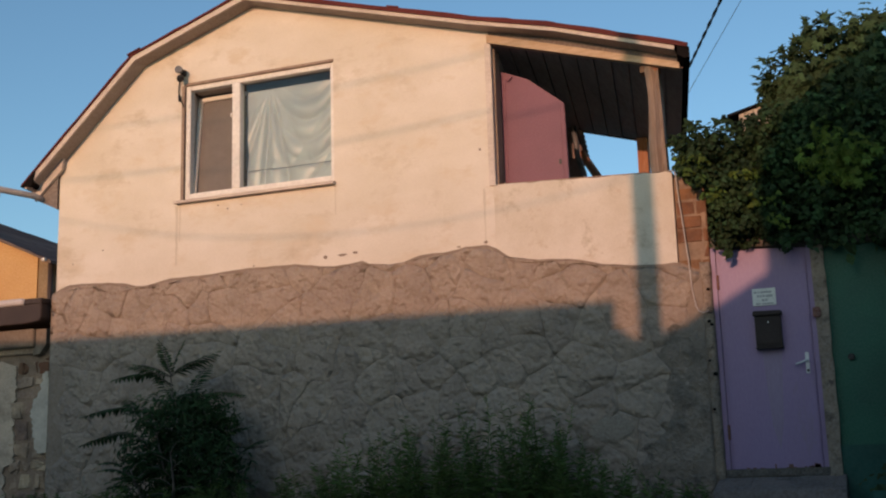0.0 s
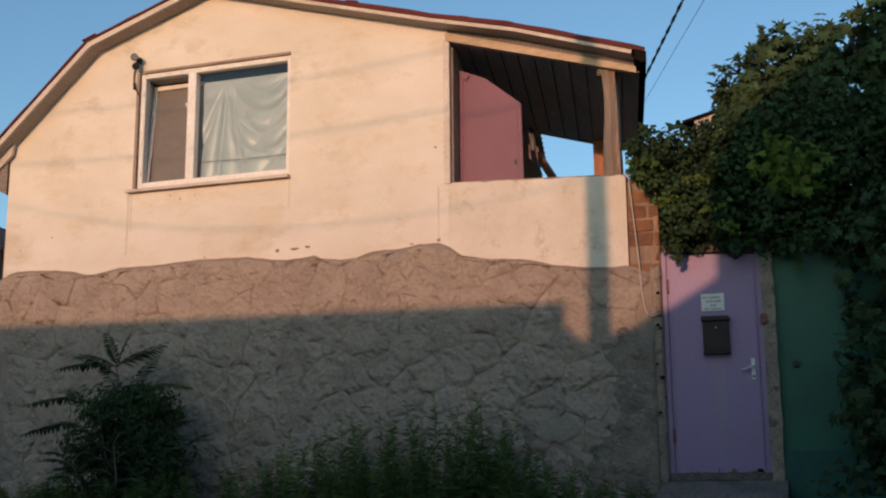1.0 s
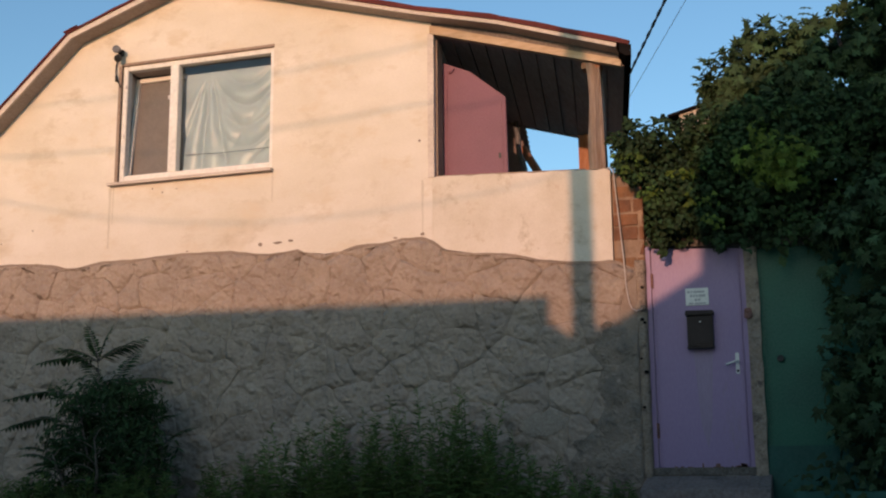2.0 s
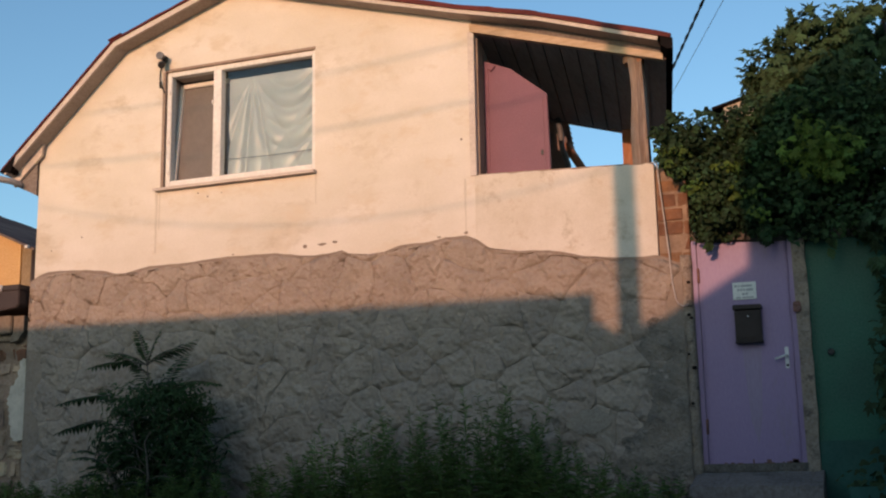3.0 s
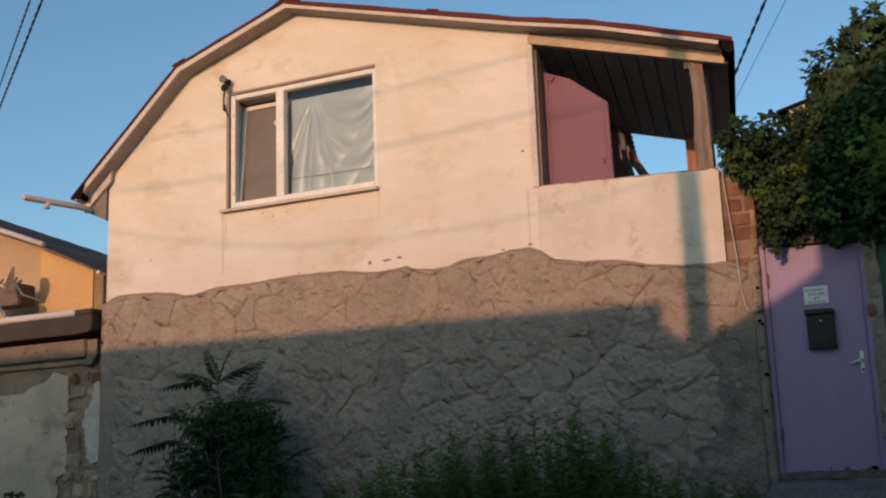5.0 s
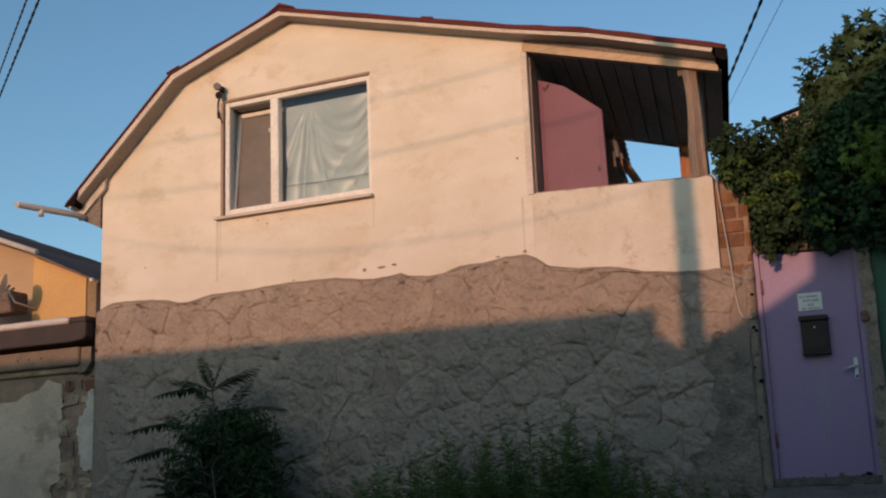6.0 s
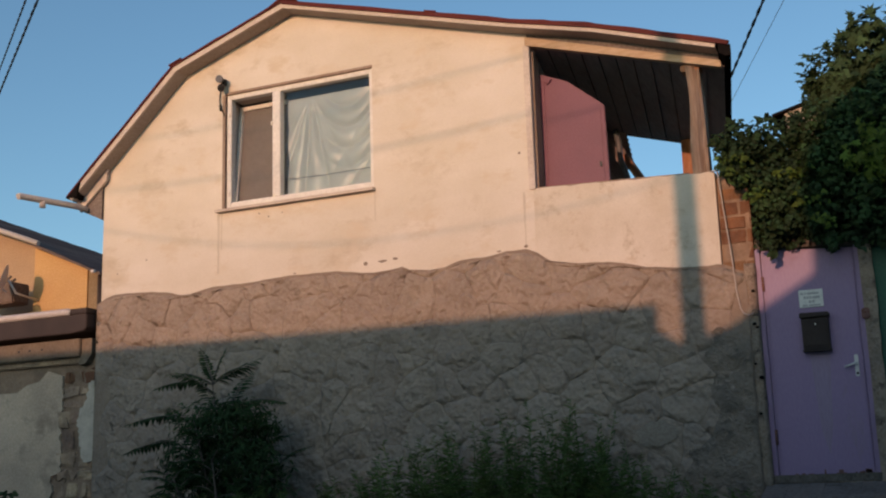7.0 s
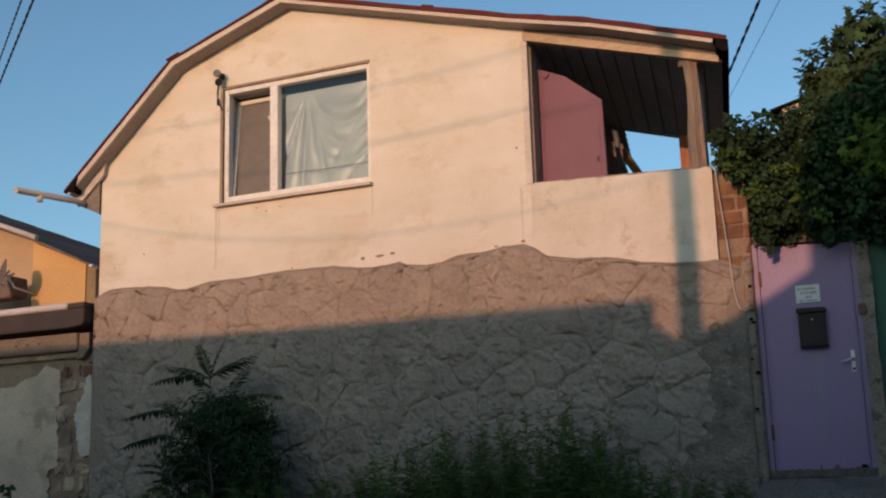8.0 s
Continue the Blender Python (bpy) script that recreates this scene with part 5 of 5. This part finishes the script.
    c = fill(rng, mass, 820, -0.30, 0.75, 0.06, 0.15)
    c += fill(rng, [(2.55, 3.02), (2.55, 2.74), (2.68, 2.46), (2.80, 2.34), (2.84, 2.06), (3.3, 2.04), (3.5, 3.14), (3.0, 3.05)], 340, -0.32, 0.4, 0.05, 0.10)
    c += fill(rng, [(2.78, 2.14), (2.8, 2.03), (3.3, 2.0), (3.75, 1.95), (4.3, 1.88), (5.3, 1.84), (5.3, 2.1), (3.6, 2.14)], 90, -0.08, 0.10, 0.05, 0.09)
    c += fill(rng, [(2.48, 3.0), (2.50, 2.72), (2.68, 2.60), (2.68, 3.06)], 50, -0.25, 0.15, 0.04, 0.08)
    c += fill(rng, [(2.45, 3.08), (2.45, 2.80), (2.62, 2.72), (2.70, 3.12)], 50, 0.25, 0.55, 0.05, 0.09)
    crown = under(scatter("outer_foliage", BROAD, BROAD_F, sprays + clumps(rng, c, 110, 0.046), rng, LEAF_VINE, None), vine)


build_vine()


def build_fig():
    rng = random.Random(47)
    fig = empty("fig_tree", (5.0, 0.9, -0.35), "large dark green fig tree leaning over the green gate", "tree")
    trunk = bmesh.new()
    tube(trunk, [(5.2, 0.9, -0.4), (5.15, 0.9, 0.8), (5.0, 0.85, 1.8), (4.8, 0.8, 2.7)], [0.13, 0.11, 0.09, 0.06], 10)
    under(part("trunk", trunk, BARK), fig)
    limbs = bmesh.new()
    for p in ((3.8, 0.6, 3.5), (4.1, 0.5, 3.9), (4.5, 0.6, 4.1), (5.2, 0.7, 4.1), (5.7, 0.6, 3.4), (4.9, 0.1, 3.0), (3.7, 0.3, 3.2)):
        m = Vector((4.8, 0.8, 2.7)).lerp(Vector(p), 0.5) + Vector((0, 0, 0.12))
        tube(limbs, [(4.8, 0.8, 2.7), m, p], [0.05, 0.035, 0.012], 6)
    under(part("limb", limbs, BARK), fig)
    mass = [(3.40, 3.02), (3.38, 3.30), (3.40, 3.56), (3.52, 3.70), (3.70, 3.78), (3.82, 3.95), (4.0, 4.05), (4.6, 4.12), (5.1, 4.38), (5.8, 4.6), (6.3, 3.6), (6.2, 2.4), (4.8, 2.6), (4.2, 2.7)]
    c = fill(rng, mass, 480, 0.0, 1.3, 0.12, 0.22)
    c += fill(rng, [(3.36, 3.3), (3.40, 3.62), (3.7, 3.8), (3.9, 3.6), (3.7, 3.2)], 40, 0.2, 0.8, 0.10, 0.18)
    under(scatter("crown", LOBED, LOBED_F, clumps(rng, c, 30, 0.12, 0.4), rng, LEAF_FIG, None), fig)
    # leading shoots with a few big leaves stand free of the crown
    tips = []
    for x, z in ((3.40, 3.55), (3.62, 3.78), (3.70, 3.90), (3.95, 4.02), (4.05, 4.08), (4.3, 4.12), (4.6, 4.18), (4.8, 4.3), (5.0, 4.35), (5.3, 4.4), (3.30, 3.40), (3.28, 3.55), (3.28, 3.66), (3.34, 3.80), (3.48, 3.86), (3.60, 3.96), (3.70, 4.10), (3.85, 4.14), (3.36, 3.48)):
        for k in range(20):
            a = k * 0.9 + rng.random()
            d = Vector((math.cos(a), -0.3, 0.25 + 0.4 * math.sin(a)))
            tips.append((Vector((x, 0.3 + 0.3 * rng.random(), z)) + rand_dir(rng) * rng.uniform(0.02, 0.13) + Vector((0.03, 0, -0.04)), d, Vector((0, -0.6, 1)) + rand_dir(rng) * 0.5, rng.uniform(0.07, 0.125)))
    under(scatter("shoot_foliage", LOBED, LOBED_F, tips, rng, LEAF_FIG, None), fig)
    # boughs that hang in front of the gate
    hang = [(4.02, 1.99), (4.08, 1.82), (4.22, 1.66), (4.35, 1.55), (4.28, 1.2), (4.22, 0.8), (4.30, 0.45), (4.36, 0.1), (4.6, -0.2), (5.4, -0.2), (5.4, 2.3), (4.5, 2.3)]
    c = fill(rng, hang, 230, -0.5, 0.05, 0.10, 0.18)
    under(scatter("hanging_bough", LOBED, LOBED_F, clumps(rng, c, 20, 0.11, 0.8), rng, LEAF_FIG, None), fig)
    # bough whose lit look is painted: the brighter yellow-green leaf colour
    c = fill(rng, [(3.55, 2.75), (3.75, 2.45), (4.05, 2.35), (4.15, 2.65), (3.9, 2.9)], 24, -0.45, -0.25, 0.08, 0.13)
    under(scatter("bright_bough", LOBED, LOBED_F, clumps(rng, c, 34, 0.095, 0.7), rng, LEAF_LIGHT, None, "bough coloured lighter yellow-green as if lit"), fig)


build_fig()


def build_bush():
    rng = random.Random(17)
    bush = empty("sumac_bush", (-2.45, -0.6, -0.36), "dark green feathery-leaved bush growing at the wall's foot", "bush")
    stems, leaf_places = bmesh.new(), []

    def frond(base, d, length, droop):
        """One feathered leaf: a bent rachis with paired leaflets."""
        pts, p, v = [], Vector(base), d.normalized()
        n = 14
        for i in range(n + 1):
            pts.append(p.copy())
            p = p + v * length / n
            v = (v + Vector((0, 0, -droop / n))).normalized()
        tube(stems, pts[::3], [0.006] * len(pts[::3]), 4)
        for i in range(2, n + 1):
            v = (pts[i] - pts[i - 1]).normalized()
            side = v.cross(Vector((0, 0, 1)))
            side = side.normalized() if side.length > 0.05 else Vector((1, 0, 0))
            up = side.cross(v)
            s = length * 0.25 * (0.55 + 0.6 * math.sin(math.pi * min(1, i / n)))
            for sg in (-1, 1):
                leaf_places.append((pts[i], side * sg * 0.9 + v * 0.55 + Vector((0, 0, -0.35)) + rand_dir(rng) * 0.12, up + rand_dir(rng) * 0.25, s))
        leaf_places.append((pts[-1], v, Vector((0, -0.5, 1)), length * 0.18))

    def stalk(base, top, fronds, size):
        base, top = Vector(base), Vector(top)
        tube(stems, [base, base.lerp(top, 0.5) + Vector((0.03, 0, 0)), top], [0.018, 0.013, 0.006], 6)
        for i in range(fronds // 2):
            t = 0.35 + 0.65 * (i + 0.5) / (fronds // 2)
            a = i * 2.4 + rng.uniform(-0.3, 0.3)
            frond(base.lerp(top, t), Vector((math.cos(a), 0.55 * math.sin(a) - 0.15, 0.35 + 0.5 * t)), size * rng.uniform(0.75, 1.15) * (1.1 - 0.35 * t), 1.0)

    for bx, by, tx, ty, tz, n, s in ((-2.5, -0.5, -2.62, -0.55, 1.16, 18, 0.55), (-2.4, -0.6, -2.30, -0.65, 0.95, 15, 0.5), (-2.6, -0.6, -2.95, -0.65, 0.72, 14, 0.5), (-2.3, -0.5, -2.05, -0.6, 0.62, 13, 0.45), (-2.5, -0.7, -2.55, -0.9, 0.62, 14, 0.5),
                                     (-2.7, -0.6, -3.05, -0.75, 0.30, 12, 0.45), (-2.2, -0.6, -1.85, -0.8, 0.25, 12, 0.42), (-2.4, -0.8, -2.3, -1.0, 0.35, 13, 0.45), (-2.7, -0.8, -2.75, -1.0, 0.20, 12, 0.42), (-2.1, -0.5, -1.75, -0.6, 0.42, 11, 0.36)):
        stalk((bx, by, ground_z(bx, by) - 0.02), (tx, ty, tz), n, s)
    top = Vector((-2.60, -0.56, 1.10))
    for d, ln, dr in ((Vector((-0.8, -0.1, 0.55)), 0.42, 0.6), (Vector((-0.95, -0.1, 0.28)), 0.62, 0.6), (Vector((0.85, -0.15, 0.45)), 0.60, 0.35), (Vector((-0.05, -0.3, 1)), 0.36, 0.9), (Vector((0.15, 0.1, 1)), 0.34, 1.1), (Vector((-0.3, -0.1, 0.9)), 0.26, 0.8)):
        frond(top, d, ln, dr)
    for b, d, ln in (((-2.85, -0.65, 0.80), Vector((-1, -0.2, 0.12)), 0.62), ((-2.9, -0.7, 0.55), Vector((-1, -0.1, 0.05)), 0.6), ((-2.2, -0.6, 0.9), Vector((1, -0.2, 0.15)), 0.5)):
        frond(b, d, ln, 0.45)
    # dense heart of the bush
    c = fill(rng, [(-2.95, 0.55), (-2.75, 0.85), (-2.5, 0.98), (-2.25, 0.84), (-2.0, 0.80), (-1.88, 0.55), (-1.78, 0.2), (-1.75, -0.2), (-3.05, -0.2)], 90, -0.9, -0.4, 0.12, 0.2)
    heart = clumps(rng, c, 120, 0.085, 0.6)
    under(part("stem", stems, BARK), bush)
    under(scatter("frond_foliage", LEAFLET, OVAL_F, leaf_places, rng, LEAF_BUSH, None), bush)
    under(scatter("inner_foliage", LEAFLET, OVAL_F, heart, rng, LEAF_BUSH, None), bush)


build_bush()


def build_weeds():
    """Tall feathery weeds along the wall: many upright stems with narrow leaves."""
    rng = random.Random(23)
    profile = [(-4.9, 0.02), (-4.5, 0.0), (-3.4, 0.0), (-3.0, 0.05), (-1.7, 0.10), (-1.2, 0.15), (-0.75, 0.22), (-0.4, 0.42), (-0.1, 0.50), (0.12, 0.66), (0.35, 0.55), (0.62, 0.62), (0.85, 0.66), (1.1, 0.74), (1.35, 0.58), (1.75, 0.28), (2.1, 0.10), (2.4, -0.02), (2.62, -0.08)]
    stems, places = bmesh.new(), []
    for k in range(460):
        x = rng.uniform(-4.9, 2.6)
        if -0.7 < x < 1.6 or rng.random() < 0.55:
            y = rng.uniform(-1.15, -0.14)
            g = ground_z(x, y)
            h = (lerp_line(profile, x) - g) * rng.uniform(0.45, 1.05) ** 0.8
            if h < 0.08:
                continue
            lean = Vector((rng.uniform(-0.28, 0.28), rng.uniform(-0.2, 0.1), 1)).normalized()
            base = Vector((x, y, g - 0.02))
            top = base + lean * h
            tube(stems, [base, base.lerp(top, 0.5), top], [0.005, 0.004, 0.002], 3)
            n = int(16 + h * 38)
            for i in range(n):
                t = (i + rng.random()) / n
                a = rng.uniform(0, math.tau)
                ln = (0.15 - 0.09 * t) * rng.uniform(0.6, 1.2)
                d = Vector((math.cos(a), math.sin(a), 0.55 - 0.3 * (1 - t)))
                places.append((base.lerp(top, t), d, Vector((0, 0, 1)) + rand_dir(rng) * 0.6, ln))
                if rng.random() < 0.7:
                    places.append((base.lerp(top, t) + d * ln * 0.4, d + rand_dir(rng) * 0.7, Vector((0, 0, 1)) + rand_dir(rng) * 0.8, ln * 0.6))
    w = empty("weeds", (0.5, -0.5, -0.36), "tall feathery green weeds along the foot of the wall", "weeds", kind="stuff")
    under(part("stems", stems, LEAF_WEED), w)
    under(scatter("leaves", BLADE, BLADE_F, places, rng, LEAF_WEED, None), w)
    # low leafy plants by the step and the gate
    for x, y, z, r, name in ((4.0, -0.35, -0.12, 0.16, "gate_weed"), (4.25, -0.45, -0.02, 0.2, "gate_weed"), (2.45, -0.4, -0.25, 0.13, "step_weed"), (-5.3, -0.5, -0.05, 0.2, "wall_weed")):
        p = clumps(rng, [((x, y, z), r), ((x + 0.1, y, z - 0.1), r), ((x - 0.06, y - 0.05, z - 0.16), r)], 26, 0.08)
        tagged(scatter(name, BROAD, BROAD_F, p, rng, LEAF_FIG, None), "low leafy green weed on the ground", "weed", kind="stuff")


build_weeds()


def build_back_roof():
    bm = bmesh.new()
    prism(bm, [(2.80, 3.675), (3.62, 3.885), (3.62, 3.915), (2.80, 3.705)], 1.6, 3.0)
    r = tagged(part("shed_roof", bm, DARK_FLASH), "dark edge of a shed roof behind the vine", "roof")
    bm = bmesh.new()
    prism(bm, [(2.92, 1.0), (3.6, 1.0), (3.6, 3.875), (2.92, 3.70)], 1.64, 2.9)
    tagged(part("shed_wall", bm, WHITE_PLASTER), "pale shed wall behind the vine", "wall", kind="structure")


build_back_roof()


# ---- stones of the base ----
def clip_cell(poly, a, b):
    """The part of a convex outline that lies nearer to a than to b."""
    m, d = (a + b) / 2, b - a
    out = []
    for i, p in enumerate(poly):
        q = poly[(i + 1) % len(poly)]
        sp, sq = (p - m).dot(d), (q - m).dot(d)
        if sp <= 0:
            out.append(p)
        if (sp < 0) != (sq < 0) and abs(sp - sq) > 1e-9:
            out.append(p.lerp(q, sp / (sp - sq)))
    return out


def build_stones():
    rng = random.Random(77)
    sites = []
    z, row = -0.42, 0
    while z < 2.4:
        h = 0.28
        x = -4.75 + (0.16 if row % 2 else 0)
        while x < 2.85:
            w = 0.42
            if rng.random() > 0.14:
                sites.append(Vector((x + rng.uniform(-0.20, 0.20), z + rng.uniform(-0.14, 0.14))))
            x += w
        z += h
        row += 1
    for n, a in enumerate(sites):
        if not (-4.62 < a.x < 2.7):
            continue
        cell = [a + Vector(c) for c in ((-0.6, -0.5), (0.6, -0.5), (0.6, 0.5), (-0.6, 0.5))]
        for b in sites:
            if b is not a and (b - a).length < 0.9:
                cell = clip_cell(cell, a, b)
        if len(cell) < 3:
            continue
        ring = []
        for i, p in enumerate(cell):
            q = cell[(i + 1) % len(cell)]
            k = max(1, round((q - p).length / 0.085))
            ring += [p.lerp(q, j / k) for j in range(k)]

        def warp(p):
            v = Vector((p.x * 3.2, p.y * 3.2, 0.7))
            w = Vector((p.x + 0.08 * noise.noise(v) + 0.014 * noise.noise(v * 4), p.y + 0.08 * noise.noise(v + Vector((9, 3, 1))) + 0.014 * noise.noise(v * 4 + Vector((3, 1, 2)))))
            w.x = min(max(w.x, -4.552), 2.63)
            w.y = min(w.y, stone_top(w.x) - 0.03 - 0.02 * noise.noise(Vector((w.x * 4, 5, 5))))
            return w

        ring = [warp(p) for p in ring]
        mid = sum(ring, Vector((0, 0))) / len(ring)
        if max(p.y for p in ring) - min(p.y for p in ring) < 0.07 or max(p.x for p in ring) - min(p.x for p in ring) < 0.07:
            continue
        high = rng.uniform(0.0, 0.010)
        tilt = Vector((rng.uniform(-0.03, 0.03), rng.uniform(-0.05, 0.02)))
        verts, faces, m = [], [], len(ring)
        for inset, y in ((0.002, -0.0212), (0.011, -0.0262 - 0.6 * high), (0.07, -0.0290 - 0.6 * high)):
            for p in ring:
                d = mid - p
                s = min(inset / max(d.length, 1e-3), 0.7)
                w = p + d * s
                off = tilt.dot(w - mid) if inset > 0.01 else 0
                # joints are sharp in places and all but vanish in others
                soft = 0.007 * noise.noise(Vector((w.x * 4, w.y * 4, 7.5))) if inset < 0.03 and inset > 0.01 else 0
                bumps = 0.014 * noise.noise(Vector((w.x * 6, w.y * 6, 1.5))) if inset > 0.03 else soft
                verts.append((w.x, min(y + off + bumps, -0.0205 if inset < 0.005 else -0.0235), w.y))
        verts.append((mid.x, -0.030 - 0.6 * high + 0.012 * noise.noise(Vector((mid.x * 6, mid.y * 6, 1.5))), mid.y))
        for r in range(2):
            for i in range(m):
                j = (i + 1) % m
                faces.append((r * m + i, r * m + j, (r + 1) * m + j, (r + 1) * m + i))
        for i in range(m):
            faces.append((2 * m + i, 2 * m + (i + 1) % m, 3 * m))
        ob = pydata("stone", verts, faces, STONE)
        for p in ob.data.polygons:
            p.use_smooth = True
        ob.parent = coat
        ob.matrix_parent_inverse = (Matrix.Translation(house_wall.location) @ coat.matrix_parent_inverse).inverted()


build_stones()
